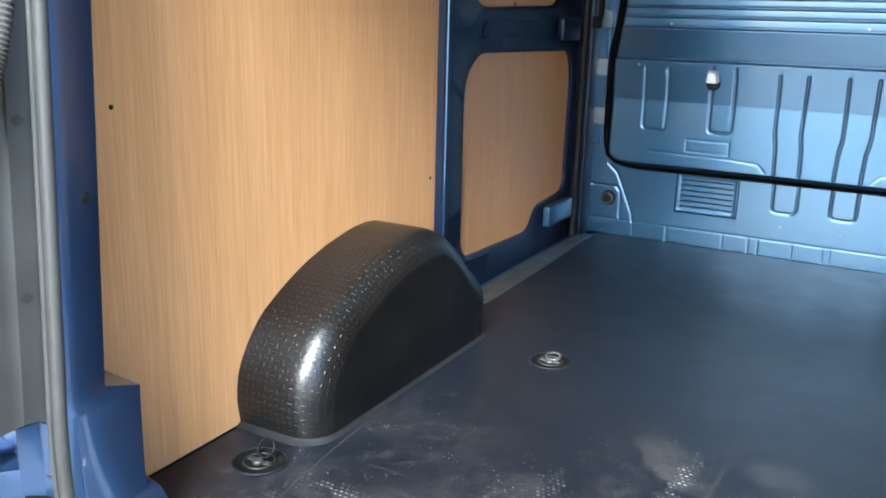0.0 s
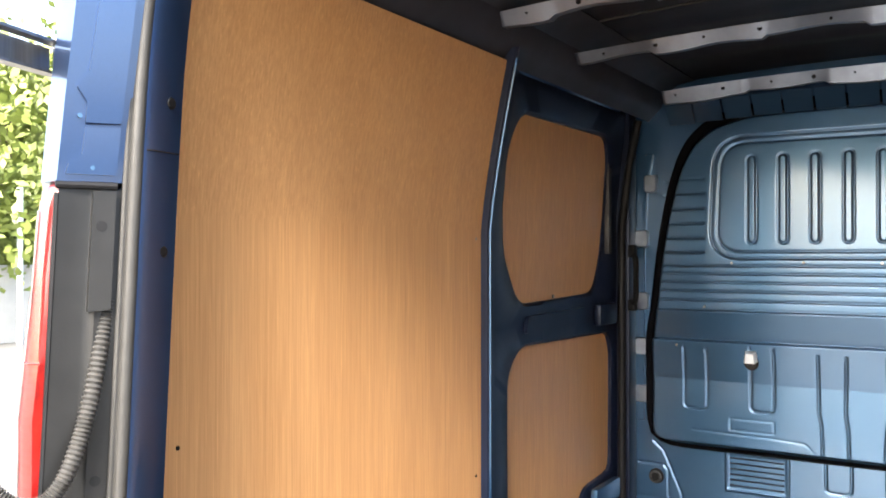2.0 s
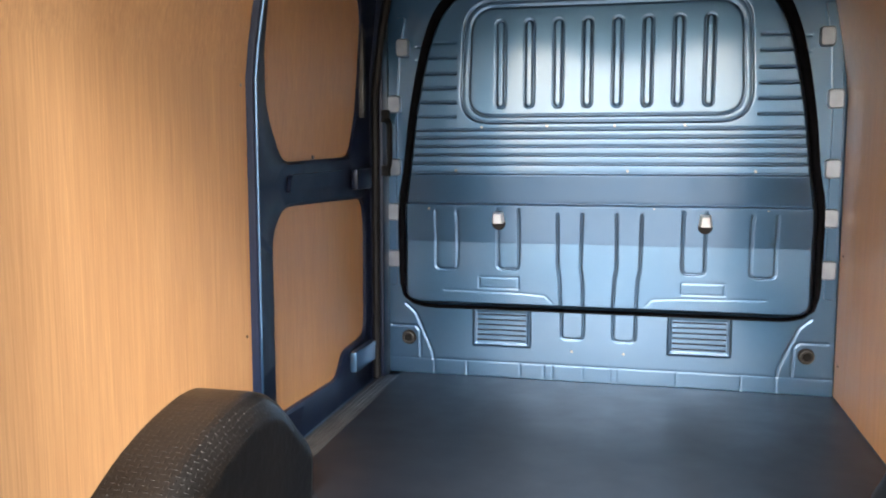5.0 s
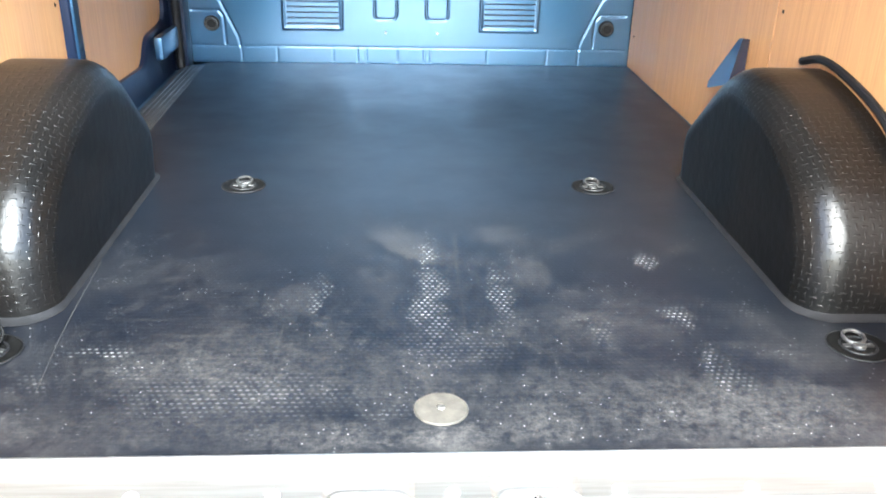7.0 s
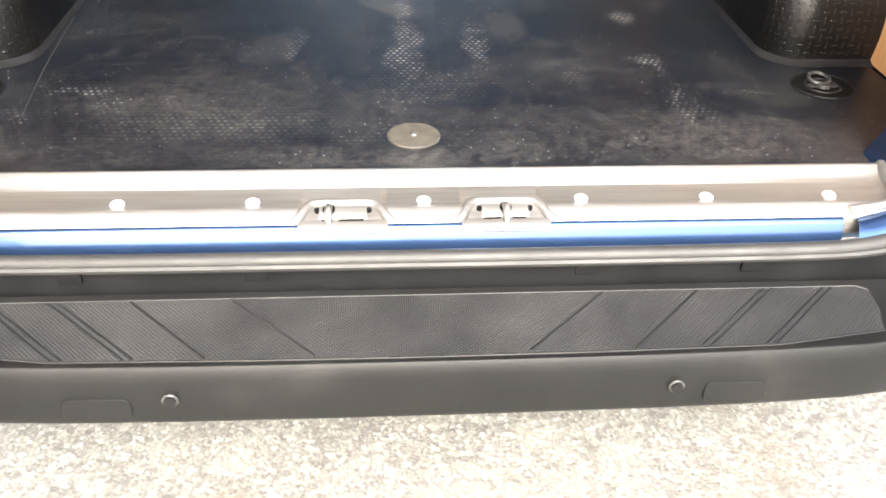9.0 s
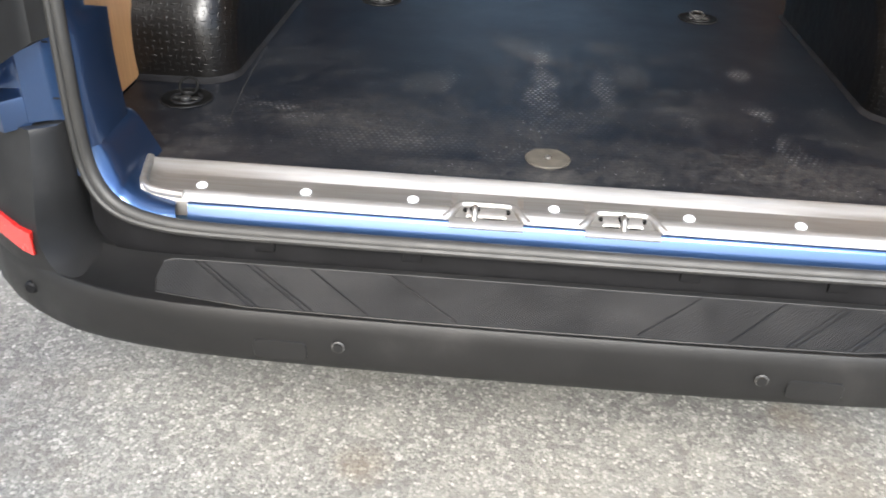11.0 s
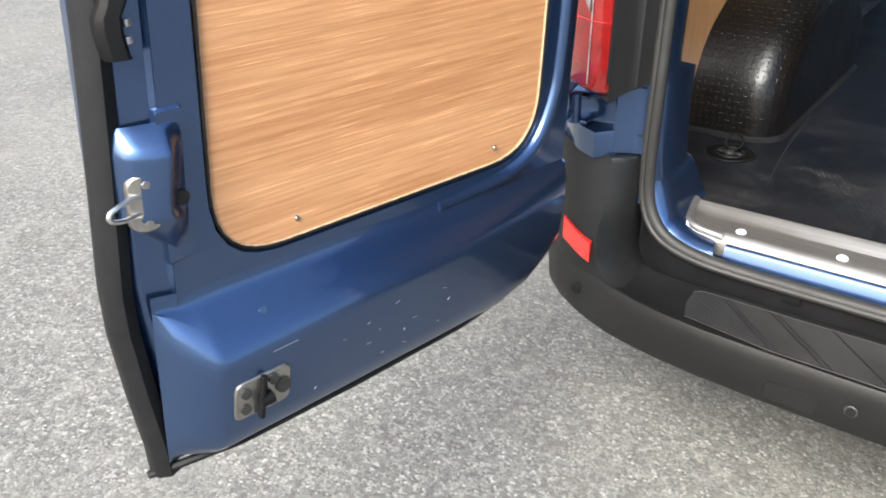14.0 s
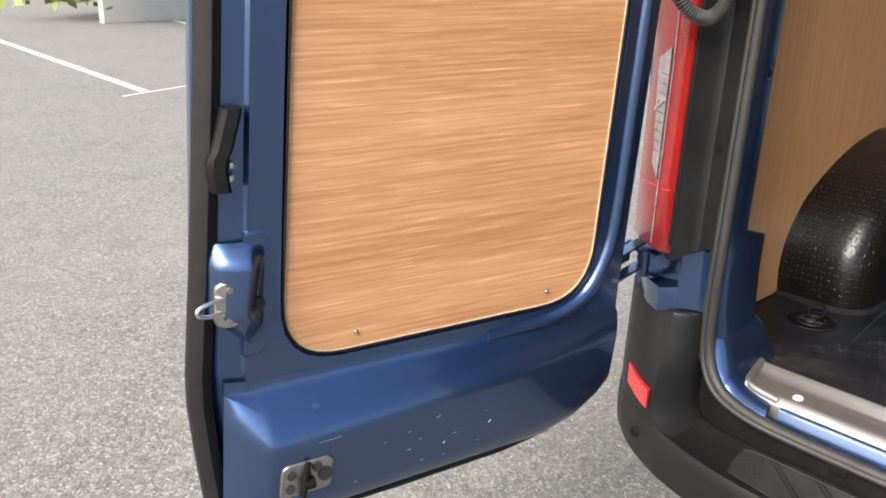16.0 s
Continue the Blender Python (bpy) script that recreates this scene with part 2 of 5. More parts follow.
def asphalt():
    """Worn asphalt: small and middling stones of many greys, dark pits between them, dust and oil spots."""
    n = Nodes("worn_asphalt")
    tones = []
    for scale, stops, tint in ((150.0, (0.036, 0.092, 0.148, 0.235, 0.40), (0.978, 0.880)), (84.0, (0.045, 0.085, 0.132, 0.200, 0.32), (0.968, 0.885))):
        sep = n.tree.nodes.new("ShaderNodeSeparateColor")
        n.tree.links.new(n.cells(scale, n.mapped((1, 1, 1)), colour=True), sep.inputs[0])
        tones.append(n.ramp(sep.outputs[0], *((p, (v, v * tint[0], v * tint[1])) for p, v in zip((0.0, 0.28, 0.6, 0.86, 1.0), stops))))
    stone = n.cells(150.0, n.mapped((1, 1, 1)))
    fine = n.noise(420.0, 4.0, 0.7)
    tone = n.mix(n.ramp(n.noise(55.0, 3.0, 0.6), (0.44, 0.0), (0.56, 1.0)), tones[0], tones[1])
    tone = n.mix(n.ramp(stone, (0.46, 0.0), (0.78, 0.55)), tone, (0.062, 0.060, 0.055))
    tone = n.mix(0.25, tone, n.ramp(fine, (0.3, (0.080, 0.078, 0.071)), (0.72, (0.27, 0.264, 0.240))))
    tone = n.mix(n.ramp(n.noise(70.0, 4.0, 0.7), (0.30, 0.85), (0.40, 0.0)), tone, (0.045, 0.044, 0.040))
    tone = n.mix(n.ramp(n.noise(9.0, 7.0, 0.7), (0.50, 0.0), (0.72, 0.35)), tone, (0.245, 0.238, 0.208))
    tone = n.mix(n.ramp(n.noise(0.7, 6.0, 0.6), (0.42, 0.0), (0.75, 0.35)), tone, (0.215, 0.206, 0.178))
    tone = n.mix(n.ramp(n.noise(2.6, 6.0, 0.65), (0.58, 0.0), (0.72, 0.45)), tone, (0.100, 0.084, 0.062))
    x, y = n.axis(0), n.axis(1)
    for cx, cy, r in ((-0.30, -0.11, 0.085), (0.54, 0.12, 0.075), (-0.95, -1.35, 0.12)):
        d = n.sums("ADD", n.sums("POWER", n.sums("SUBTRACT", x, cx), 2.0), n.sums("POWER", n.sums("SUBTRACT", y, cy), 2.0))
        stain = n.ramp(n.sums("ADD", n.sums("DIVIDE", d, r * r), n.sums("MULTIPLY", n.noise(22.0, 6.0, 0.7), 0.9)), (0.40, 0.50), (1.30, 0.0))
        tone = n.mix(stain, tone, (0.105, 0.082, 0.055))
    n.set(Base_Color=tone, Roughness=0.85)
    n.bump(n.sums("ADD", n.sums("MULTIPLY", fine, 0.5), n.sums("SUBTRACT", n.noise(60.0, 5.0, 0.7), n.sums("MULTIPLY", stone, 0.7))), 0.55, 0.0045)
    return n.mat


def steel(name, rough=0.28, tone=0.62, along=0, metal=1.0):
    n = Nodes(name)
    stretch = [1.0, 1.0, 1.0]
    stretch[along] = 0.05
    v = n.noise(80.0, 5.0, 0.6, n.mapped(stretch))
    n.set(Base_Color=n.ramp(v, (0.3, (tone * 0.72, tone * 0.68, tone * 0.62)), (0.7, (tone, tone * 0.98, tone * 0.94))), Metallic=metal)
    n.set(Roughness=n.ramp(n.noise(16.0, 6.0), (0.3, max(0.30, rough - 0.02)), (0.7, max(0.35, rough + 0.04))))
    return n.mat


def red_lens():
    n = Nodes("red_lens")
    n.set(Base_Color=n.ramp(n.noise(30.0, 3.0), (0.3, (0.25, 0.007, 0.006)), (0.7, (0.40, 0.013, 0.010))), Roughness=0.30, Coat_Weight=1.0, Coat_Roughness=0.03, Transmission_Weight=0.15)
    ribs = n.sums("FRACT", n.sums("MULTIPLY", n.axis(2), 90.0))
    n.bump(n.ramp(ribs, (0.0, 0.0), (0.5, 1.0), (1.0, 0.0)), 0.12, 0.002)
    return n.mat


def bumper_plastic():
    n = Nodes("grey_black_bumper_plastic")
    up = n.noise(4.0, 8.0, 0.68)
    n.set(Base_Color=n.ramp(up, (0.35, (0.006, 0.006, 0.006)), (0.58, (0.009, 0.0089, 0.0088)), (0.85, (0.026, 0.025, 0.024))), Specular_IOR_Level=0.27)
    n.set(Roughness=n.ramp(n.noise(22.0, 5.0), (0.3, 0.42), (0.7, 0.52)))
    n.bump(n.cells(520.0), 0.18, 0.0009)
    return n.mat


def step_plastic():
    """The bumper's tread, moulded in a fine diamond grid."""
    n = Nodes("diamond_step_plastic")
    a = n.sums("ADD", n.axis(0), n.axis(1))
    b = n.sums("SUBTRACT", n.axis(0), n.axis(1))
    w = [n.sums("ABSOLUTE", n.sums("SUBTRACT", n.sums("FRACT", n.sums("MULTIPLY", k, 170.0)), 0.5)) for k in (a, b)]
    n.set(Base_Color=n.ramp(n.noise(5.0, 8.0, 0.7), (0.4, (0.016, 0.016, 0.016)), (0.62, (0.032, 0.0315, 0.031)), (0.85, (0.050, 0.046, 0.043))), Roughness=0.48, Specular_IOR_Level=0.28)
    n.bump(n.sums("MAXIMUM", *w), 0.8, 0.0022)
    return n.mat


M = {
    "paint": blue_paint(),
    "inner": inner_paint(),
    "wall_ply": ply("upright_grain_plywood", 2, (0.40, 0.203, 0.084), (0.60, 0.335, 0.148), 0.35),
    "door_ply": ply("level_grain_plywood", 1, (0.35, 0.155, 0.062), (0.60, 0.325, 0.158), 0.9),
    "ply_edge": plain("raw_ply_edge", (0.46, 0.33, 0.20), 0.7, scale=90),
    "mat": mat_rubber(),
    "tread": tread_rubber(),
    "asphalt": asphalt(),
    "sill": steel("brushed_sill_steel", 0.36, 0.42, 0, 0.86),
    "keep": steel("dull_keep_steel", 0.42, 0.26, 0, 0.75),
    "zinc": steel("zinc_plate", 0.36, 0.36, 2, 0.9),
    "chrome": plain("bright_steel", (0.60, 0.60, 0.60), 0.38, 1.0, 0.1),
    "bumper": bumper_plastic(),
    "step": step_plastic(),
    "black": plain("black_plastic", (0.0065, 0.0065, 0.007), 0.50, spread=0.35, scale=14, grain=300, gloss=0.14),
    "seal": plain("grey_seal_rubber", (0.018, 0.0176, 0.0165), 0.60, spread=0.2, scale=40, grain=200),
    "black_seal": plain("black_seal_rubber", (0.007, 0.007, 0.008), 0.60, spread=0.3, scale=30, grain=260, gloss=0.25),
    # Black of the near-flush cups and keep slots holds their recess shade.
    "cup": plain("black_ring_and_recess_dark", (0.003, 0.003, 0.003), 0.6, spread=0.3, gloss=0.10),
    # Pale tone paints in daylight caught by bows and tabs; also scratches.
    "bow": plain("pale_lit_metal_and_scratch", (0.27, 0.31, 0.38), 0.36, 0.8, 0.15, 14),
    "foam": plain("black_foam_and_shade", (0.0035, 0.0035, 0.005), 0.9, spread=0.3, scale=60, grain=160, gloss=0.06),
    "cover": plain("black_cover_plastic", (0.013, 0.013, 0.013), 0.40, spread=0.35, scale=9, grain=300, gloss=0.34),
    # Near-black stands in for the shade under the roof, not another coat.
    "roof_shade": plain("shaded_roof_dark", (0.022, 0.022, 0.028), 0.55, spread=0.3, scale=8, gloss=0.35),
    # Darkened inner blue: shade on frames, pillars and slots is in the colour.
    "shade_blue": plain("shaded_inner_blue", (0.0080, 0.0135, 0.033), 0.36, 0.30, 0.2, 12, gloss=0.35),
    "lens": red_lens(),
    "clear": plain("silver_lens", (0.42, 0.38, 0.37), 0.32, 0.4, 0.3, 60, coat=1.0),
    "reflector": plain("red_reflector", (0.62, 0.020, 0.014), 0.22, spread=0.15, scale=120, coat=0.6),
    "white": plain("white_nylon", (0.70, 0.76, 0.82), 0.35, spread=0.05),
    "dusty": plain("dusty_plug", (0.038, 0.034, 0.027), 0.75, spread=0.3, scale=50, grain=200),
    "scuff": plain("scuffed_threshold", (0.050, 0.050, 0.050), 0.42, 0.5, 0.45, 18, grain=120),
    "conduit": plain("grey_conduit", (0.046, 0.045, 0.043), 0.42, spread=0.2, scale=60),
    "line": plain("road_paint", (0.50, 0.50, 0.48), 0.8, spread=0.18, scale=25, grain=60),
    "bark": plain("bark", (0.10, 0.075, 0.05), 0.9, spread=0.4, scale=20, grain=40),
    "leaf": plain("leaf", (0.19, 0.235, 0.050), 0.55, spread=0.5, scale=1.5),
    "render": plain("pale_wall_render", (0.42, 0.40, 0.36), 0.85, spread=0.08, scale=3, grain=80),
    "green": plain("green_post_paint", (0.22, 0.42, 0.06), 0.5, spread=0.2),
    "tyre": plain("tyre_rubber", (0.018, 0.018, 0.018), 0.7),
    "label": plain("paper_label", (0.75, 0.75, 0.74), 0.6, spread=0.05),
}


# ---- builders ----
def part(name, bm, material, parent=None, label="", smooth=38, tags=None):
    """Links a bmesh, built in world coordinates, as one mesh object under a thing or a part."""
    bmesh.ops.recalc_face_normals(bm, faces=bm.faces)
    data = bpy.data.meshes.new(name)
    bm.to_mesh(data)
    bm.free()
    data.materials.append(M[material])
    if smooth:
        data.shade_smooth()
        data.set_sharp_from_angle(angle=radians(smooth))
    ob = new(name, data)
    if parent is not None:
        ob.parent = parent
        ob.matrix_parent_inverse = Matrix.Translation(-Vector(parent.get("base", (0, 0, 0))))
    if label:
        tagged(ob, label)
    if tags:
        tagged(ob, *tags)
    return ob


def thing(name, base, label, category, group="", kind=""):
    """An Empty at a thing's base, for its parts."""
    ob = new(name)
    ob.location = base
    ob["base"] = base
    ob.empty_display_size = 0.1
    return tagged(ob, label, category, group, kind)


def box(bm, lo, hi, bevel=0.0, segments=2):
    made = bmesh.ops.create_cube(bm, size=1.0)["verts"]
    for v in made:
        v.co = Vector([(a + b) / 2 + c * (b - a) for a, b, c in zip(lo, hi, v.co)])
    if bevel:
        edges = list({e for v in made for e in v.link_edges})
        bmesh.ops.bevel(bm, geom=edges, offset=bevel, segments=segments, affect="EDGES", profile=0.6)
    return bm


def boxes(*pairs, bevel=0.0):
    bm = bmesh.new()
    for lo, hi in pairs:
        box(bm, lo, hi, bevel)
    return bm


def loft(rings, closed=True, caps=True, bm=None):
    """Skins rows of points; closed: each row is a loop."""
    bm = bm or bmesh.new()
    rows = [[bm.verts.new(p) for p in ring] for ring in rings]
    n = len(rows[0])
    for a, b in zip(rows, rows[1:]):
        for i in range(n if closed else n - 1):
            j = (i + 1) % n
            bm.faces.new((a[i], a[j], b[j], b[i]))
    if caps and closed:
        bm.faces.new(rows[0][::-1])
        bm.faces.new(rows[-1])
    return bm


def tube(points, radius, sides=10, bm=None, ribs=0.0, closed=False):
    """A round tube along points; ribs: how far every second ring stands proud."""
    pts = [Vector(p) for p in points]
    rings = []
    side = None
    for i, p in enumerate(pts):
        ahead = (pts[min(i + 1, len(pts) - 1)] - pts[max(i - 1, 0)]).normalized()
        if side is None:
            side = ahead.orthogonal().normalized()
        side = (side - ahead * side.dot(ahead)).normalized()
        up = ahead.cross(side)
        r = radius + (ribs if i % 2 else 0.0)
        rings.append([p + r * (math.cos(k) * side + math.sin(k) * up) for k in (2 * math.pi * j / sides for j in range(sides))])
    return loft(rings, True, True, bm)


def curve_points(points, steps=8):
    """A smooth line through points."""
    p = [Vector(q) for q in points]
    p = [2 * p[0] - p[1], *p, 2 * p[-1] - p[-2]]
    out = []
    for a, b, c, d in zip(p, p[1:], p[2:], p[3:]):
        for k in range(steps):
            t = k / steps
            out.append(0.5 * (2 * b + (c - a) * t + (2 * a - 5 * b + 4 * c - d) * t**2 + (3 * b - a - 3 * c + d) * t**3))
    return out + [p[-2]]


def rounded(points, radius, n=5):
    """A polygon with rounded corners."""
    out = []
    for i, p in enumerate(points):
        a, p, b = Vector(points[i - 1]), Vector(p), Vector(points[(i + 1) % len(points)])
        r = min(radius, 0.45 * (a - p).length, 0.45 * (b - p).length)
        s, e = p + r * (a - p).normalized(), p + r * (b - p).normalized()
        for k in range(n + 1):
            t = k / n
            out.append((1 - t) ** 2 * s + 2 * t * (1 - t) * p + t * t * e)
    return out


def star(points, centre, n=120, extra=()):
    """Where rays from a centre meet a polygon's outline, at even and some given angles."""
    c = Vector(centre)
    out = []
    angles = sorted({*(2 * math.pi * k / n for k in range(n)), *((math.atan2(e[1] - c[1], e[0] - c[0])) % (2 * math.pi) for e in extra)})
    for angle in angles:
        d = Vector((math.cos(angle), math.sin(angle)))
        far = 0
        for p, q in zip(points, [*points[1:], points[0]]):
            e = Vector(q) - Vector(p)
            det = d.x * -e.y + d.y * e.x
            if abs(det) > 1e-9:
                w = Vector(p) - c
                t, u = (w.x * -e.y + w.y * e.x) / det, (d.x * w.y - d.y * w.x) / det
                if t > 0 and -1e-6 <= u <= 1 + 1e-6:
                    far = max(far, t)
        out.append(c + far * d)
    return out


def plate(points, to3, front, back, bm=None, bevel=0.0):
    """A flat plate from an outline in a plane; to3(a, b, depth) lays it into the world."""
    def inset(k):
        c = sum((Vector(p) for p in points), Vector((0, 0))) / len(points)
        return [Vector(p) + (c - Vector(p)).normalized() * k for p in points]
    rings = [[to3(*p, back) for p in points]]
    if bevel:
        rings += [[to3(*p, front + (bevel if back > front else -bevel)) for p in points], [to3(*p, front) for p in inset(bevel)]]
    else:
        rings += [[to3(*p, front) for p in points]]
    return loft(rings, True, True, bm)


def frame_plate(outer, hole, centre, to3, front, back, lip=0.0, extra=(), bm=None):
    """A plate with an opening through it, both rounded; lip: how far the front edge of the opening is eased."""
    a, b = star(outer, centre, extra=extra), star(hole, centre, extra=extra)
    c = Vector(centre)
    eased = [p + (p - c).normalized() * lip for p in b]
    mid = (front + (back - front) * 0.25) if lip else front
    rings = [[to3(*p, back) for p in a], [to3(*p, front) for p in a], [to3(*p, front) for p in eased], [to3(*p, mid) for p in b], [to3(*p, back) for p in b], [to3(*p, back) for p in a]]
    return loft(rings, True, False, bm)


def disc(centre, radius, thick, axis="Z", sides=24, bevel=0.0, bm=None):
    bm = bm or bmesh.new()
    turn = {"Z": Matrix(), "X": Matrix.Rotation(radians(90), 4, "Y"), "Y": Matrix.Rotation(radians(90), 4, "X")}[axis]
    rings = []
    for r, h in ((radius, -thick / 2), (radius, thick / 2 - bevel), (radius - bevel, thick / 2)) if bevel else ((radius, -thick / 2), (radius, thick / 2)):
        rings.append([Vector(centre) + turn.to_3x3() @ Vector((r * math.cos(k), r * math.sin(k), h)) for k in (2 * math.pi * j / sides for j in range(sides))])
    return loft(rings, True, True, bm)


# ---- ground and surroundings ----
bm = bmesh.new()
cuts = [-400, -60, -25, -12, -6, -3, 0, 3, 6, 12, 25, 60, 400]
grid = [[bm.verts.new((x, y, GROUND - 0.001)) for y in cuts] for x in cuts]
for r0, r1 in zip(grid, grid[1:]):
    for k in range(len(cuts) - 1):
        bm.faces.new((r0[k], r1[k], r1[k + 1], r0[k + 1]))
part("ground", bm, "asphalt", tags=("pale worn asphalt car park with coarse aggregate", "ground", "", "structure"))


def parking_line(a, b, width=0.09):
    d = (Vector(b) - Vector(a)).normalized()
    s = Vector((-d.y, d.x)) * width / 2
    bm = bmesh.new()
    n = 40
    rows = []
    for k in range(n + 1):
        p = Vector(a).lerp(Vector(b), k / n)
        w = [1 + 0.10 * noise.noise((p.x * 3, p.y * 3, 5 + e)) for e in (0, 9)]
        rows.append([Vector((*(p + s * w[0]), GROUND + 0.002)), Vector((*(p - s * w[1]), GROUND + 0.002))])
    loft(rows, False, False, bm)
    return part("parking_line", bm, "line", tags=("white painted parking bay line on asphalt", "road marking", "parking lines", "structure"))


parking_line((-7.5, 1.76), (-16.5, 2.15))
parking_line((-7.36, 1.50), (-7.62, 2.40), 0.035)
parking_line((-11.5, 4.80), (-24.0, 6.75))
parking_line((-11.5, 9.2), (-26.0, 11.4))


def tree(base, height, spread, seed, leaves=7500):
    rng = np.random.default_rng(seed)
    top = thing("tree", base, "leafy broad tree with yellow-green summer foliage beside the car park", "tree", "trees by the car park")
    b = Vector(base)
    bm = tube(curve_points([b, b + Vector((0.1, 0, height * 0.25)), b + Vector((-0.1, 0.1, height * 0.5)), b + Vector((0, 0, height * 0.8))], 4), 0.16, 8)
    part("trunk", bm, "bark", top)
    clumps = []
    for k in range(26):
        a = rng.uniform(0, 2 * math.pi)
        h = rng.uniform(0.18, 1.0)
        r = spread * math.sqrt(rng.uniform(0.05, 1)) * math.sin(math.pi * min(0.95, 0.18 + 0.75 * h))
        clumps.append(b + Vector((r * math.cos(a), r * math.sin(a), height * h)))
    for c in clumps[:9]:
        foot = b + Vector((0, 0, max(0.4, c.z - b.z - 0.9) * 0.75))
        part("limb", tube(curve_points([foot, foot.lerp(c, 0.5) + Vector((0, 0, 0.15)), c], 3), 0.05, 6), "bark", top)
    verts, faces = [], []
    for k in range(leaves):
        c = clumps[rng.integers(len(clumps))]
        p = c + Vector(rng.normal(0, spread * 0.24, 3))
        if p.z < b.z + 0.25:
            continue
        u = Vector(rng.normal(0, 1, 3)).normalized()
        w = u.orthogonal().normalized()
        s = rng.uniform(0.07, 0.15)
        i = len(verts)
        verts += [p - u * s, p + w * s * 0.5, p + u * s, p - w * s * 0.5]
        faces.append((i, i + 1, i + 2, i + 3))
    data = bpy.data.meshes.new("crown")
    data.from_pydata([tuple(v) for v in verts], [], faces)
    data.materials.append(M["leaf"])
    crown = new("crown", data)
    crown.parent = top
    crown.matrix_parent_inverse = Matrix.Translation(-b)
    crown["kind"] = "stuff"


tree((-15.5, 8.6, GROUND), 5.4, 2.0, 3)
tree((-18.0, 11.8, GROUND), 6.0, 2.2, 4)
tree((-14.5, 5.0, GROUND), 4.6, 1.8, 5)
wall = part("boundary_wall", boxes(((-14.2, 4.0, GROUND), (-14.0, 16.0, 1.35)), ((-14.25, 3.95, 1.35), (-13.95, 16.05, 1.42)), bevel=0.01), "render", tags=("low pale rendered boundary wall", "wall", "", "structure"))
part("fence_post", tube([(-13.6, 7.8, GROUND), (-13.6, 7.8, 2.75)], 0.05, 10), "white", tags=("slim white upright post", "post"))
part("bollard_post", tube([(-19.3, 5.1, GROUND), (-19.3, 5.1, 1.0)], 0.06, 10), "green", tags=("green painted metal post at the car park edge", "post"))

# ---- the van's shell ----
F = 0.57          # load floor
WALL = 0.86       # half the width between the linings
van = thing("van", (0.0, 1.3, GROUND), "dark metallic blue panel van seen from its open rear", "van")


def lean(z):
    """Half the width between the linings at a height: upright below, leaning in towards the roof."""
    return WALL - 0.085 * max(0.0, (z - 1.66) / 0.48) ** 1.25


def sheet(x_of, y0, y1, zs, thick, bm=None):
    """An upright lining or skin along y, with the wall's lean."""
    outer = [(x_of(z), z) for z in zs]
    inner = [(x_of(z) - thick, z) for z in zs][::-1]
    ring = outer + inner
    return loft([[(x, y, z) for x, z in ring] for y in (y0, y1)], True, True, bm)


ZS = [0.575, 1.0, 1.4, 1.60, 1.66, 1.74, 1.82, 1.90, 1.98, 2.06, 2.14]
for s in (-1, 1):
    part("side_inner_skin", sheet(lambda z: s * (lean(z) + 0.025), 0.06, 1.28 if s < 0 else 2.56, [0.50] + ZS, -s * 0.004), "inner", van)
    skin = [(0.935, 0.36), (0.940, 0.6), (0.950, 0.72), (0.968, 0.82), (0.985, 1.2), (0.970, 1.8), (0.90, 2.2), (0.80, 2.31)]
    part("side_panel", loft([[(s * x, y, z) for x, z in skin] + [(s * (x - 0.02), y, z) for x, z in skin[::-1]] for y in (0.02, 2.62)]), "paint", van)
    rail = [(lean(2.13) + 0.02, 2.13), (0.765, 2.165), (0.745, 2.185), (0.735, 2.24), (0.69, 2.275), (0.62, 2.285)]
    part("cant_rail", loft([[(s * x, y, z) for x, z in rail] + [(s * (x + 0.03), y, z + 0.03) for x, z in rail[::-1]] for y in (0.03, 2.56)]), "roof_shade", van)

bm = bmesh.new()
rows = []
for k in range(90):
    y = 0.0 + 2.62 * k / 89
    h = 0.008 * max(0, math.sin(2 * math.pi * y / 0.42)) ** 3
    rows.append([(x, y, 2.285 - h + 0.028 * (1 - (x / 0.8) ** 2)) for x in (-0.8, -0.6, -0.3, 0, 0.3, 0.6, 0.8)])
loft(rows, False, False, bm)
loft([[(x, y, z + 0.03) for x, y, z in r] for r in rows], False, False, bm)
part("roof", bm, "roof_shade", van, "near-black ribbed roof skin")
part("floor_pan", boxes(((-0.98, 0.05, 0.46), (0.98, 2.62, 0.550)), bevel=0.004), "inner", van)
part("front_closing_wall", boxes(((-0.98, 2.58, 0.36), (0.98, 2.62, 2.31))), "inner", van)
part("rear_header", boxes(((-0.80, -0.02, 2.165), (0.80, 0.07, 2.32)), bevel=0.012), "paint", van)


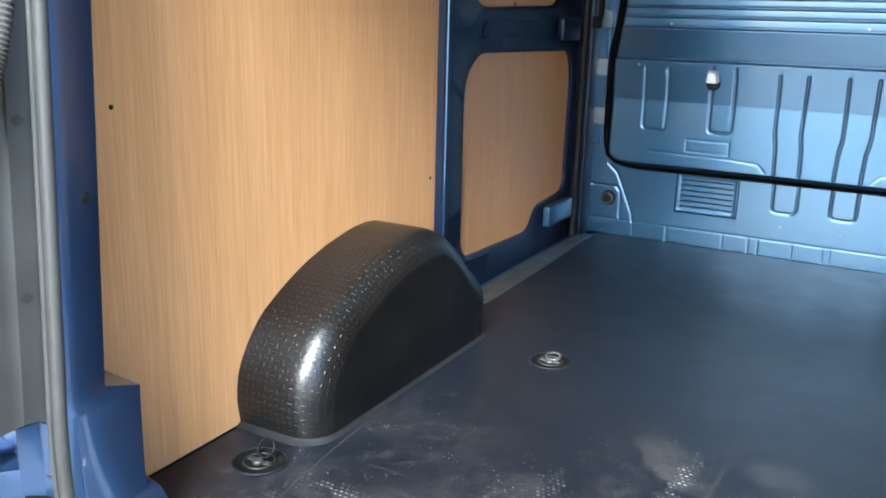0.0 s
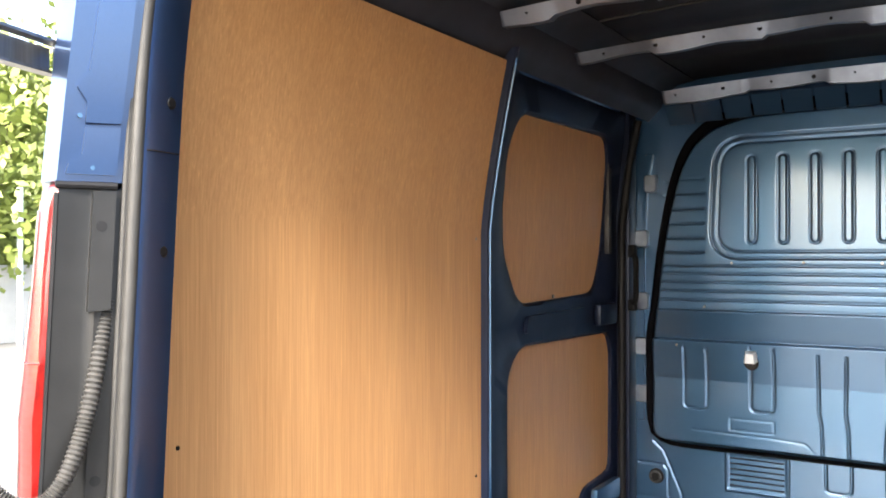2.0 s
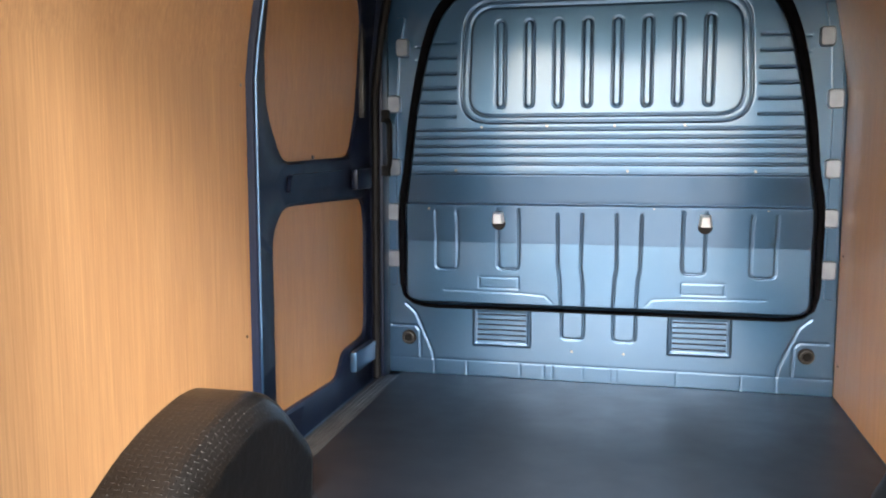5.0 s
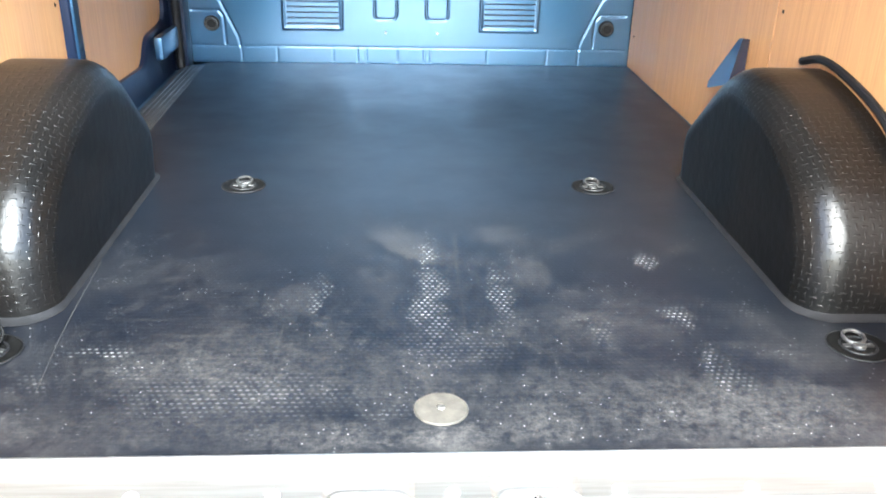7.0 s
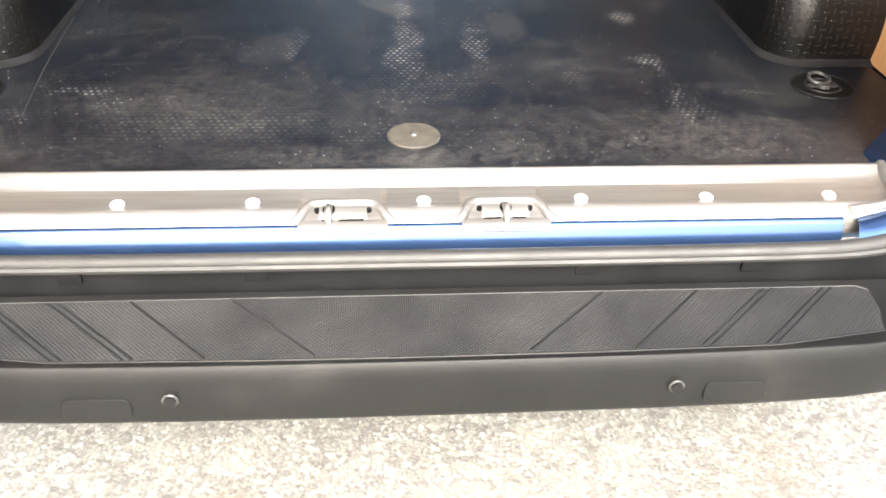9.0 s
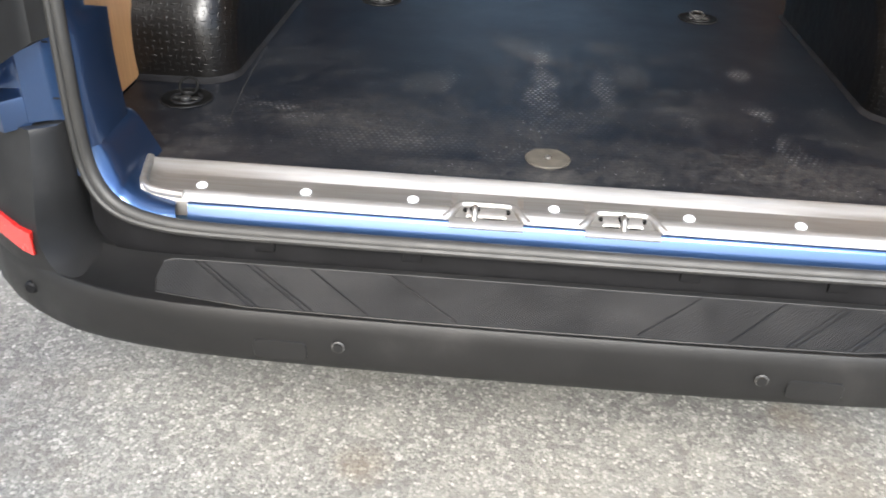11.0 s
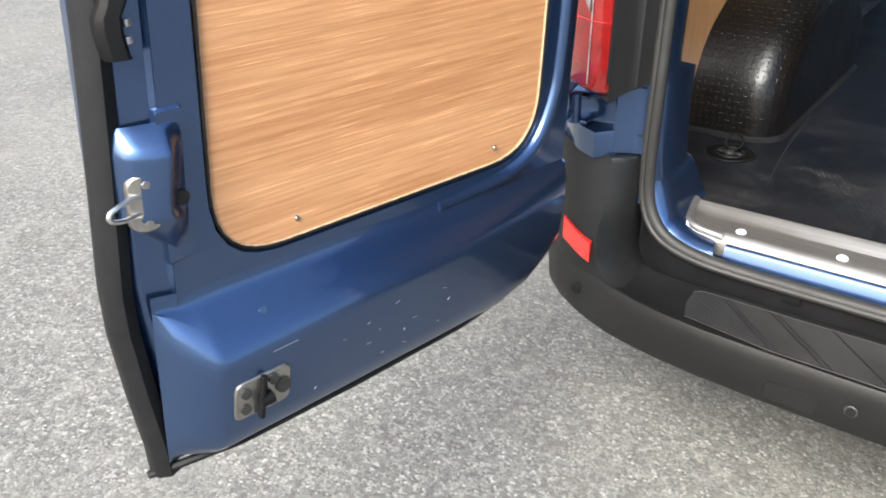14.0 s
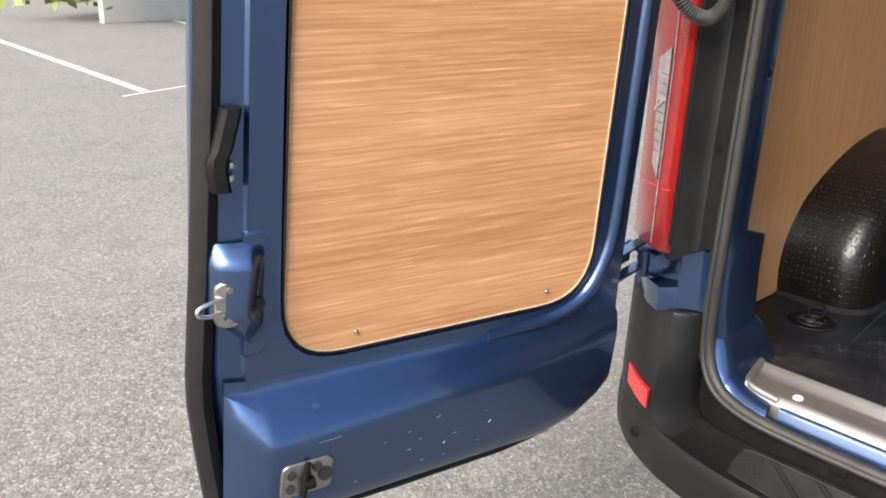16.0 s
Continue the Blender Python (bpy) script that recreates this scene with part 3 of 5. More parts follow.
def beam(y, z, half, deep, seed):
    """A pressed roof bow: scalloped web with punched holes and a flange."""
    bm = bmesh.new()
    n = 96
    low, top, flange = [], [], []
    for k in range(n + 1):
        x = -half + 2 * half * k / n
        wave = 0.010 * (1 if math.sin(x * 11 + seed) > 0.15 else 0) + 0.004 * math.sin(x * 23 + seed)
        crown = 0.020 * (1 - (x / half) ** 2)
        low.append((x, y, z + crown + wave))
        top.append((x, y - 0.026, z + crown + deep))
        flange.append((x, y + 0.03, z + crown + deep + 0.002))
    lip = [(x, yy + 0.028, zz + 0.001) for x, yy, zz in low]
    loft([lip, low, top, flange], False, False, bm)
    ob = part("roof_bow", bm, "bow", van, "pressed blue-grey roof cross member with punched holes", 30)
    ob.modifiers.new("thick", "SOLIDIFY").thickness = 0.002
    for k in range(9):
        x = -half * 0.9 + 1.8 * half * k / 8 + 0.02 * math.sin(k * 5 + seed)
        holes = disc((x, y - 0.0155, z + 0.020 * (1 - (x / half) ** 2) + deep * 0.6), 0.004 + 0.003 * (k % 2), 0.004, "Y", 10)
        part("punched_hole", holes, "black_seal", ob)


beam(1.17, 2.198, 0.745, 0.036, 0.4)
beam(1.66, 2.186, 0.735, 0.036, 2.1)
beam(2.30, 2.152, 0.665, 0.048, 4.2)
for k in range(13):
    x = -0.63 + 0.105 * k
    up = 0.018 * (1 - (x / 0.7) ** 2)
    part("roof_tab", loft([[(x - 0.050, 2.425 + d, 2.092 + up), (x + 0.046, 2.425 + d, 2.092 + up), (x + 0.048, 2.360 + d, 2.158 + up), (x - 0.050, 2.360 + d, 2.158 + up)] for d in (0.0, 0.006)]), "inner", van)
part("roof_wire", tube(curve_points([(-0.60, 1.50, 2.272), (-0.2, 1.48, 2.282), (0.3, 1.46, 2.284), (0.7, 1.45, 2.268)]), 0.004, 6), "seal", van)
part("roof_label", boxes(((-0.66, 1.05, 2.270), (-0.58, 1.08, 2.272))), "label", van)


# ---- bulkhead ----
def outline_sdf(poly, X, Z):
    """Signed distance to a polygon, below zero inside."""
    d, inside = np.full(X.shape, 9.0), np.zeros(X.shape, bool)
    for (x0, z0), (x1, z1) in zip(poly, [*poly[1:], poly[0]]):
        ex, ez = x1 - x0, z1 - z0
        t = np.clip(((X - x0) * ex + (Z - z0) * ez) / (ex * ex + ez * ez), 0, 1)
        d = np.minimum(d, np.hypot(X - x0 - t * ex, Z - z0 - t * ez))
        if z0 != z1:
            inside ^= ((z0 > Z) != (z1 > Z)) & (X < (x1 - x0) * (Z - z0) / (z1 - z0) + x0)
    return np.where(inside, -d, d)


def line_dist(points, X, Z):
    d = np.full(X.shape, 9.0)
    for (x0, z0), (x1, z1) in zip(points, points[1:]):
        ex, ez = x1 - x0, z1 - z0
        t = np.clip(((X - x0) * ex + (Z - z0) * ez) / (ex * ex + ez * ez), 0, 1)
        d = np.minimum(d, np.hypot(X - x0 - t * ex, Z - z0 - t * ez))
    return d


def soft_step(a, b, v):
    t = np.clip((v - a) / (b - a), 0, 1)
    return t * t * (3 - 2 * t)


def u_line(x0, x1, z_top, z_low, r=0.022):
    return [(x0, z_top), *((p.x, p.y) for p in rounded([(x0, z_top), (x0, z_low), (x1, z_low), (x1, z_top)], r, 4)[6:18]), (x1, z_top)]


half = [(0.772, 0.885), (0.775, 1.27), (0.752, 1.38), (0.728, 1.60), (0.70, 1.76), (0.668, 1.90), (0.62, 2.01), (0.54, 2.085), (0.40, 2.122), (0.2, 2.13)]
edge_line = [(p.x, p.y) for p in rounded([(-0.70, 0.855), *[(-x, z) for x, z in half][::1], *half[::-1], (0.70, 0.855)], 0.05, 3)]
xs, zs = np.arange(-0.86, 0.8601, 0.0034), np.arange(F, 2.2001, 0.0034)
X, Z = np.meshgrid(xs, zs)
side = outline_sdf(edge_line, X, Z)
Y = np.interp(Z, [0.57, 0.862, 0.880, 1.12, 1.135, 1.268, 1.274, 1.385, 1.39, 1.60, 2.2], [2.512, 2.512, 2.446, 2.454, 2.452, 2.436, 2.454, 2.424, 2.430, 2.432, 2.440])
flange = np.interp(Z, [0.57, 0.86, 2.2], [2.512, 2.516, 2.530])
Y = Y + (flange - Y) * soft_step(-0.022, 0.010, side)
lines = []
for s in (-1, 1):
    lines += [u_line(s * 0.634, s * 0.547, 1.24, 1.012), u_line(s * 0.388, s * 0.306, 1.25, 1.018)]
    lines += [[(s * 0.460, 0.985), (s * 0.460, 0.942), (s * 0.306, 0.942), (s * 0.306, 0.985), (s * 0.458, 0.985)]]
    jog = [(s * 0.157, 1.236), (s * 0.155, 1.03), (s * 0.146, 0.985), (s * 0.143, 0.90)]
    jog2 = [(s * 0.064, 1.236), (s * 0.068, 1.03), (s * 0.060, 0.985), (s * 0.057, 0.90)]
    lines += [jog + [(p[0], p[1]) for p in u_line(s * 0.143, s * 0.057, 0.86, 0.738)] + jog2[::-1]]
    lines += [[(s * 0.60, 0.93), (s * 0.30, 0.925), (s * 0.20, 0.918), (s * 0.17, 0.885)]]
    lines += [[(s * 0.775, 0.855), (s * 0.735, 0.82), (s * 0.665, 0.665), (s * 0.66, 0.63)]]
    lines += [[(s * 0.835, 0.765), (s * 0.735, 0.765), (s * 0.718, 0.745), (s * 0.714, 0.64)]]
    for z in (1.605, 1.66, 1.715, 1.77, 1.83, 1.885):
        lines += [[(s * 0.555, z), (s * 0.73, z)]]
lines += [[(-0.85, 0.632), (0.85, 0.632)], [(-0.77, 1.272), (0.77, 1.272)], [(-0.75, 1.388), (0.75, 1.388)]]
for z in (1.425, 1.459, 1.492, 1.525, 1.555):
    lines += [[(-0.74, z), (0.74, z)]]
for x in (-0.655, -0.52, -0.305, -0.21, -0.175, -0.055, 0.05, 0.075, 0.30, 0.535, 0.66):
    lines += [[(x, 0.575), (x, 0.628)]]
window = [(p.x, p.y) for p in rounded([(-0.535, 1.582), (0.535, 1.582), (0.515, 2.035), (-0.515, 2.035)], 0.115, 7)]
inner_window = [(p.x, p.y) for p in rounded([(-0.508, 1.607), (0.508, 1.607), (0.490, 2.012), (-0.490, 2.012)], 0.095, 7)]
lines += [window + window[:1], inner_window + inner_window[:1]]
thin = [p for p in lines if len(p) in (4, 5) and 0.88 < p[0][1] < 0.99]
in_window = outline_sdf(window, X, Z)
depth = np.zeros(X.shape)
for path in lines:
    d = line_dist(path, X, Z)
    faint = path[0][1] < 0.64 or path in thin
    cut = (0.0012 if faint else 0.0046) * np.exp(-((d / 0.0033) ** 2))
    depth = np.maximum(depth, cut)
Y = Y + depth + np.where((in_window < 0) & (Z > 1.39), 0.004, 0)
for k in range(8):
    x = -0.38 + 0.76 * k / 7
    d = line_dist([(x, 1.655), (x, 1.945)], X, Z)
    Y = Y - 0.005 * soft_step(0.016, 0.010, d) + 0.0048 * np.exp(-(((d - 0.0160) / 0.0032) ** 2))
for s in (-1, 1):
    d = np.maximum(abs(X - s * 0.379) - 0.110, abs(Z - 0.772) - 0.070)
    Y = Y - 0.006 * soft_step(0.008, 0.0, d) + 0.004 * soft_step(0.0, -0.008, d)
Y = Y + 0.0012 * np.sin(X * 9 + 1) * np.sin(Z * 7)
count = len(xs)
verts = np.stack([X, Y, Z], -1).reshape(-1, 3)
ids = np.arange(X.size).reshape(X.shape)
quads = np.stack([ids[:-1, :-1], ids[:-1, 1:], ids[1:, 1:], ids[1:, :-1]], -1).reshape(-1, 4)
data = bpy.data.meshes.new("bulkhead")
data.from_pydata(verts.tolist(), [], quads.tolist())
data.materials.append(M["inner"])
data.shade_smooth()
bulkhead = new("bulkhead", data)
bulkhead.parent = van
bulkhead.matrix_parent_inverse = Matrix.Translation((0, -1.3, -GROUND))
tagged(bulkhead, "full-height pressed blue steel bulkhead with ribs and grooves")

# Foam at sides and top; below, the black paints in the overhang's shade.
rim = star(edge_line, (0, 1.5), 160)
rings = []
for k in range(161):
    p, ahead = rim[k % 160], rim[(k + 1) % 160] - rim[(k - 1) % 160]
    n = Vector((ahead.y, -ahead.x)).normalized()
    w = float(np.interp(p.y, (0.86, 0.875, 0.96, 1.9, 2.1), (0.012, 0.016, 0.030, 0.036, 0.044)))
    rings.append([(p.x + n.x * d, y, p.y + n.y * d) for d, y in ((-0.004, 2.520), (0.0, 2.500), (w * 0.3, 2.490), (w * 0.8, 2.494), (w, 2.508), (w + 0.003, 2.530))])
part("foam_and_shade_band", loft(rings, False, False), "foam", bulkhead, "matt black foam band round the bulkhead, painted-in shade along its lower edge", 70)
for s in (-1, 1):
    x0, x1 = s * 0.379 - 0.098, s * 0.379 + 0.098
    for k in range(6):
        z = 0.722 + 0.0205 * k
        part("vent_slot", box(bmesh.new(), (x0, 2.5015, z - 0.0020), (x1, 2.512, z + 0.0020), 0.0015, 1), "shade_blue", bulkhead, "dark slot of the louvred vent")
    bm = loft([[(s * 0.383 - w, y, z - w * 0.4), (s * 0.383 + w, y, z - w * 0.4), (s * 0.383 + w * 0.75, y, z + 0.028), (s * 0.383 - w * 0.75, y, z + 0.028)] for y, z, w in ((2.45, 1.214, 0.022), (2.425, 1.212, 0.024), (2.405, 1.205, 0.017))])
    part("coat_hook", bm, "white", bulkhead, "white plastic hook")
    part("hook_socket", disc((s * 0.383, 2.442, 1.196), 0.026, 0.012, "Y", 18, 0.004), "black_seal", bulkhead, "black socket below the hook")
    for z in (1.88, 1.66, 1.41, 1.23, 1.04):
        outline = [(p.x, p.y) for p in rounded([(s * 0.795, z - 0.035), (s * 0.85, z - 0.035), (s * 0.85, z + 0.035), (s * 0.795, z + 0.035)], 0.016, 3)]
        bm = plate(outline, lambda a, b, d: (a * (1 if b < 1.7 else 0.955), d, b), 2.503, 2.53, None, 0.005)
        part("flange_tab", bm, "bow", bulkhead)
    strip = [(p.x, p.y) for p in rounded([(0.812, 0.93), (0.848, 0.93), (0.850, 1.62), (0.836, 1.86), (0.806, 2.00), (0.776, 2.00), (0.800, 1.86), (0.812, 1.62)], 0.01, 3)]
    part("flange_strip", plate(strip, lambda a, b, d: (s * a, d, b), 2.5085, 2.53, None, 0.003), "inner", bulkhead, "pale lit flange beside the bulkhead")
    ring = [Vector((s * 0.762 + 0.021 * math.cos(k), 2.494, 0.717 + 0.021 * math.sin(k))) for k in (2 * math.pi * j / 20 for j in range(21))]
    part("lashing_eye", tube(ring, 0.005, 8), "scuff", bulkhead, "steel lashing eye in its pocket")
    part("eye_pocket", disc((s * 0.762, 2.508, 0.717), 0.030, 0.006, "Y", 20, 0.002), "black_seal", bulkhead)
for k, (x, z) in enumerate([(-0.45, 1.565), (-0.2, 1.567), (0.05, 1.566), (0.3, 1.567), (-0.66, 1.25), (-0.23, 1.262), (0.2, 1.262), (0.6, 1.26), (-0.55, 1.40), (0.1, 1.40), (0.55, 1.40), (-0.1, 0.69), (0.1, 0.69)]):
    bm = disc((x, 2.428 if z > 1.3 else (2.44 if z > 1 else 2.508), z), 0.005, 0.006, "Y", 8, 0.001)
    part("rivet", bm, "zinc", bulkhead)

# ---- loading floor ----
outline = [(-0.845, 0.074), (0.845, 0.074), (0.858, 0.2), (0.858, 2.503), (-0.79, 2.503), (-0.775, 1.45), (-0.80, 1.36), (-0.858, 1.32), (-0.858, 0.2)]
mat = part("floor_mat", plate(outline, lambda a, b, d: (a, b, d), F, F - 0.006, None, 0.002), "mat", tags=("black rubber load floor mat, scuffed and dusty near the rear", "floor mat"))
part("mat_crease", tube(curve_points([(-0.648, 0.70, F - 0.0004), (-0.638, 0.54, F - 0.0004), (-0.626, 0.40, F - 0.0004), (-0.606, 0.24, F - 0.0006)]), 0.0010, 6), "seal", mat, "pale worn crease in the rubber")
bm = boxes(((-0.872, 1.31, F - 0.02), (-0.775, 2.47, F - 0.0045)), bevel=0.004)
for k in range(5):
    box(bm, (-0.855 + 0.016 * k, 1.36, F - 0.005), (-0.849 + 0.016 * k, 2.44, F - 0.001), 0.002, 1)
part("door_threshold", bm, "scuff", van, "scuffed grey threshold plate below the sliding door")
part("step_well", boxes(((-0.97, 1.30, 0.40), (-0.872, 2.50, 0.44)), ((-0.975, 1.30, 0.44), (-0.965, 2.50, 0.56)), bevel=0.004), "shade_blue", van)


def arch_cover(s):
    """A moulded wheel arch cover: side profile rounded over into the inner face."""
    wide = 0.0 if s < 0 else 0.008
    line = curve_points([(0.456, F), (0.448, 0.638), (0.463, 0.708), (0.520, 0.784), (0.590, 0.829), (0.66, 0.862), (0.74, 0.889), (0.82, 0.907), (0.90, 0.917), (0.982, 0.909), (1.06, 0.865), (1.15, 0.785), (1.235, 0.705), (1.238, 0.64), (1.232, F)], 6)
    line = [Vector((p[0], p[1])) for p in ([(q.x, q.y) for q in (Vector((*r, 0)) if len(r) == 2 else r for r in line)])]
    heart = Vector((0.844, F))
    R = 0.07
    stations = [(0.872, 0.0), (0.80, 0.0), (0.735, 0.0)] + [(0.728 - R * math.sin(a), R * (1 - math.cos(a))) for a in (radians(d) for d in (10, 22, 35, 48, 60, 71, 80, 86, 90))]
    bm = bmesh.new()
    uv = bm.loops.layers.uv.new("UVMap")
    rows, along = [], [0.0]
    for a, b in zip(line, line[1:]):
        along.append(along[-1] + (b - a).length)
    for x, inset in stations:
        row = []
        for p in line:
            q = heart + (p - heart) * (1 - inset / 0.37)
            row.append(bm.verts.new((s * (x + wide), q.x, max(q.y, F - 0.001) if p.y > F + 0.002 else F - 0.001)))
        rows.append(row)
    across = 0.0
    for k, (a, b) in enumerate(zip(rows, rows[1:])):
        step = math.hypot(stations[k + 1][0] - stations[k][0], stations[k + 1][1] - stations[k][1])
        for i in range(len(line) - 1):
            face = bm.faces.new((a[i], a[i + 1], b[i + 1], b[i]))
            for loop, (u, v) in zip(face.loops, ((along[i], across), (along[i + 1], across), (along[i + 1], across + step), (along[i], across + step))):
                loop[uv].uv = (u, v)
        across += step
    cap = bm.faces.new(rows[-1])
    for loop in cap.loops:
        loop[uv].uv = (0.0, 0.0)
    top = part("wheel_arch_cover", bm, "tread", None, smooth=55, tags=("moulded black rubber wheel arch cover with raised dashes", "wheel arch cover", "wheel arch covers"))
    # the turned-out foot
    base = [(s * (x + wide), heart.x + (line[0].x - heart.x) * (1 - inset / 0.37)) for x, inset in stations] + [(s * (x + wide), heart.x + (line[-1].x - heart.x) * (1 - inset / 0.37)) for x, inset in stations[::-1]]
    c = Vector((s * 0.80, 0.85))
    outer = [Vector(p) + (Vector(p) - c).normalized() * 0.019 for p in base]
    rows = [[(p[0], p[1], F + 0.010) for p in base], [(p[0] * 0.6 + q[0] * 0.4, p[1] * 0.6 + q[1] * 0.4, F + 0.005) for p, q in zip(base, outer)], [(p[0], p[1], F + 0.001) for p in outer]]
    part("foot_flange", loft(rows, False, False), "black_seal", top, "dust-greyed rubber flange on the floor")
    return top


arch_cover(-1)
arch_right = arch_cover(1)
part("arch_edge_strip", tube(curve_points([(0.856, 1.03, 0.915), (0.853, 0.93, 0.938), (0.853, 0.80, 0.925), (0.853, 0.66, 0.890), (0.855, 0.56, 0.83)]), 0.009, 8), "black_seal", arch_right, "torn black edge strip against the plywood")
bm = loft([[(0.852, 1.33, 0.80), (0.852, 1.47, 0.755), (0.852, 1.47, 0.775), (0.852, 1.36, 0.90), (0.852, 1.33, 0.905)], [(0.80, 1.30, 0.795), (0.80, 1.44, 0.75), (0.80, 1.44, 0.77), (0.83, 1.345, 0.905), (0.83, 1.32, 0.91)]])
part("seat_belt_bracket", bm, "paint", van, "bent blue steel bracket ahead of the wheel arch")


def lashing_ring(x, y, turn, up):
    """A steel ring folded in a recessed round cup."""
    cup = thing("lashing_ring", (x, y, F), "steel lashing ring standing in a round recessed floor cup" if up else "steel lashing ring lying in a round recessed floor cup", "lashing ring", "floor lashing rings")
    at = lambda p: (x + p[0] * math.cos(turn) - p[1] * math.sin(turn), y + p[0] * math.sin(turn) + p[1] * math.cos(turn), F + p[2])  # noqa: E731
    ring = lambda r, z: [at((r * math.cos(k), r * math.sin(k), z)) for k in (2 * math.pi * j / 32 for j in range(32))]  # noqa: E731
    # Cup lies almost flush; its black stands for the shade inside.
    part("cup", loft([ring(0.053, 0.0008), ring(0.050, 0.0035), ring(0.047, 0.0035), ring(0.042, 0.0012), ring(0.010, 0.0010)]), "cup", cup)
    part("cup_rim", tube([*ring(0.053, 0.0022), ring(0.053, 0.0022)[0]], 0.0011, 6), "black_seal", cup, "worn edge of the cup")
    bm = disc(at((0, -0.004, 0.004)), 0.011, 0.006, "Z", 16, 0.002)
    box(bm, at((-0.026, -0.007, 0.0015)), at((-0.012, 0.005, 0.0045)), 0.0015)
    box(bm, at((0.012, -0.007, 0.0015)), at((0.026, 0.005, 0.0045)), 0.0015)
    part("anchor", bm, "scuff", cup, "worn dull anchor bolt")
    part("anchor_seat", tube([*ring(0.030, 0.0022), ring(0.030, 0.0022)[0]], 0.0024, 6), "black_seal", cup)
    rise, r, back = (0.95, 0.0185, 0.010) if up else (0.16, 0.018, 0.002)
    loop = [at((r * math.cos(k), back + r * (1 + math.sin(k)) * math.cos(rise), 0.005 + r * (1 + math.sin(k)) * math.sin(rise))) for k in (2 * math.pi * j / 24 for j in range(25))]
    part("ring", tube(loop, 0.0030 if up else 0.0034, 8), "cup" if up else "scuff", cup)


lashing_ring(-0.724, 0.357, 0.0, True)
lashing_ring(0.727, 0.357, 0.0, False)
lashing_ring(-0.436, 1.13, 0.0, False)
lashing_ring(0.430, 1.13, 0.0, False)
plug = part("floor_plug", disc((0.002, 0.186, F + 0.001), 0.041, 0.004, "Z", 36, 0.0015), "dusty", tags=("round dusty grey plug let into the floor mat", "floor plug"))
part("plug_screw", disc((0.002, 0.186, F + 0.004), 0.006, 0.003, "Z", 12, 0.001), "zinc", plug)

# ---- plywood linings ----
def lining(y0, y1, s, label, low=F, top=2.135):
    zs = [low + 0.003] + [z for z in ZS if low + 0.05 < z < top - 0.01] + [top]
    ob = part("plywood_lining", sheet(lambda z: s * lean(z), y0, y1, zs, -s * 0.009), "wall_ply", tags=(label, "plywood lining", "plywood side linings"))
    return ob


left = lining(0.10, 1.268, -1, "honey-brown plywood side lining with upright grain, left of the load space")
tagged(left, "tall honey-brown plywood side lining with upright grain beside the sliding door")
right = lining(0.10, 1.212, 1, "honey-brown plywood side lining with upright grain behind the wheel arch")
right_front = lining(1.216, 2.505, 1, "long honey-brown plywood side lining with upright grain meeting the bulkhead")
for ob, s, spots in ((left, -1, [(0.184, 1.257), (0.135, 1.70), (1.235, 1.64), (1.235, 0.98)]), (right, 1, [(0.2, 1.3), (1.18, 1.0), (1.18, 1.6)]), (right_front, 1, [(1.25, 1.1), (2.45, 1.1), (2.45, 0.7)])):
    for y, z in spots:
        part("screw_head", disc((s * (lean(z) - 0.0008), y, z), 0.0045, 0.003, "X", 10, 0.001), "zinc" if z > 1.3 else "black", ob)

# ---- sliding door, closed, seen from inside ----
DX = -0.898
to_door = lambda a, b, d: (DX + d - 0.10 * max(0, b - 1.75) * -1 * (1 if b > 1.75 else 0), a, b)  # noqa: E731
sliding = part("sliding_door", boxes(((-0.985, 1.29, 0.42), (-0.955, 2.50, 2.16))), "paint", van, "closed sliding side door with two plywood infill panels")
upper = [(p.x, p.y) for p in rounded([(1.478, 1.60), (1.585, 1.437), (2.215, 1.452), (2.275, 1.60), (2.300, 1.95), (2.27, 2.045), (1.55, 2.040), (1.478, 1.92)], 0.06)]
lower = [(p.x, p.y) for p in rounded([(1.508, 0.72), (1.55, 0.668), (2.06, 0.650), (2.12, 0.735), (2.385, 0.748), (2.395, 1.20), (2.36, 1.292), (1.60, 1.303), (1.505, 1.225)], 0.05)]
corners = [(1.40, 1.37), (2.46, 1.37), (2.46, 2.15), (1.40, 2.15)]
part("upper_door_frame", frame_plate(corners, upper, (1.88, 1.74), to_door, 0.0, -0.035, 0.012, corners), "shade_blue", sliding, "pressed dark blue door frame")
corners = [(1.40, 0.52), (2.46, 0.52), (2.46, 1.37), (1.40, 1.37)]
part("lower_door_frame", frame_plate(corners, lower, (1.88, 1.0), to_door, 0.0, -0.035, 0.012, corners), "shade_blue", sliding, "pressed dark blue door frame")
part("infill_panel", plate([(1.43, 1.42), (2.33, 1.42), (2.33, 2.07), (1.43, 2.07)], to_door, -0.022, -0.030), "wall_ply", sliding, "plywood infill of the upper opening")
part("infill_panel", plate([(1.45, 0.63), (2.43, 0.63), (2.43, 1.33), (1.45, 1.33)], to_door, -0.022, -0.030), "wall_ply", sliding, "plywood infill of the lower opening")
part("rail_pressing", plate([(p.x, p.y) for p in rounded([(1.60, 1.345), (2.12, 1.355), (2.10, 1.405), (1.62, 1.40)], 0.015, 3)], to_door, 0.010, -0.002, None, 0.006), "shade_blue", sliding)
part("rail_catch", boxes(((-0.895, 2.18, 1.33), (-0.865, 2.36, 1.41)), bevel=0.012), "shade_blue", sliding)
part("rail_catch", boxes(((-0.885, 2.12, 0.655), (-0.855, 2.36, 0.735)), bevel=0.012), "inner", sliding)
part("infill_screw", disc((-0.912, 1.86, 1.452), 0.007, 0.006, "X", 10, 0.002), "zinc", sliding)
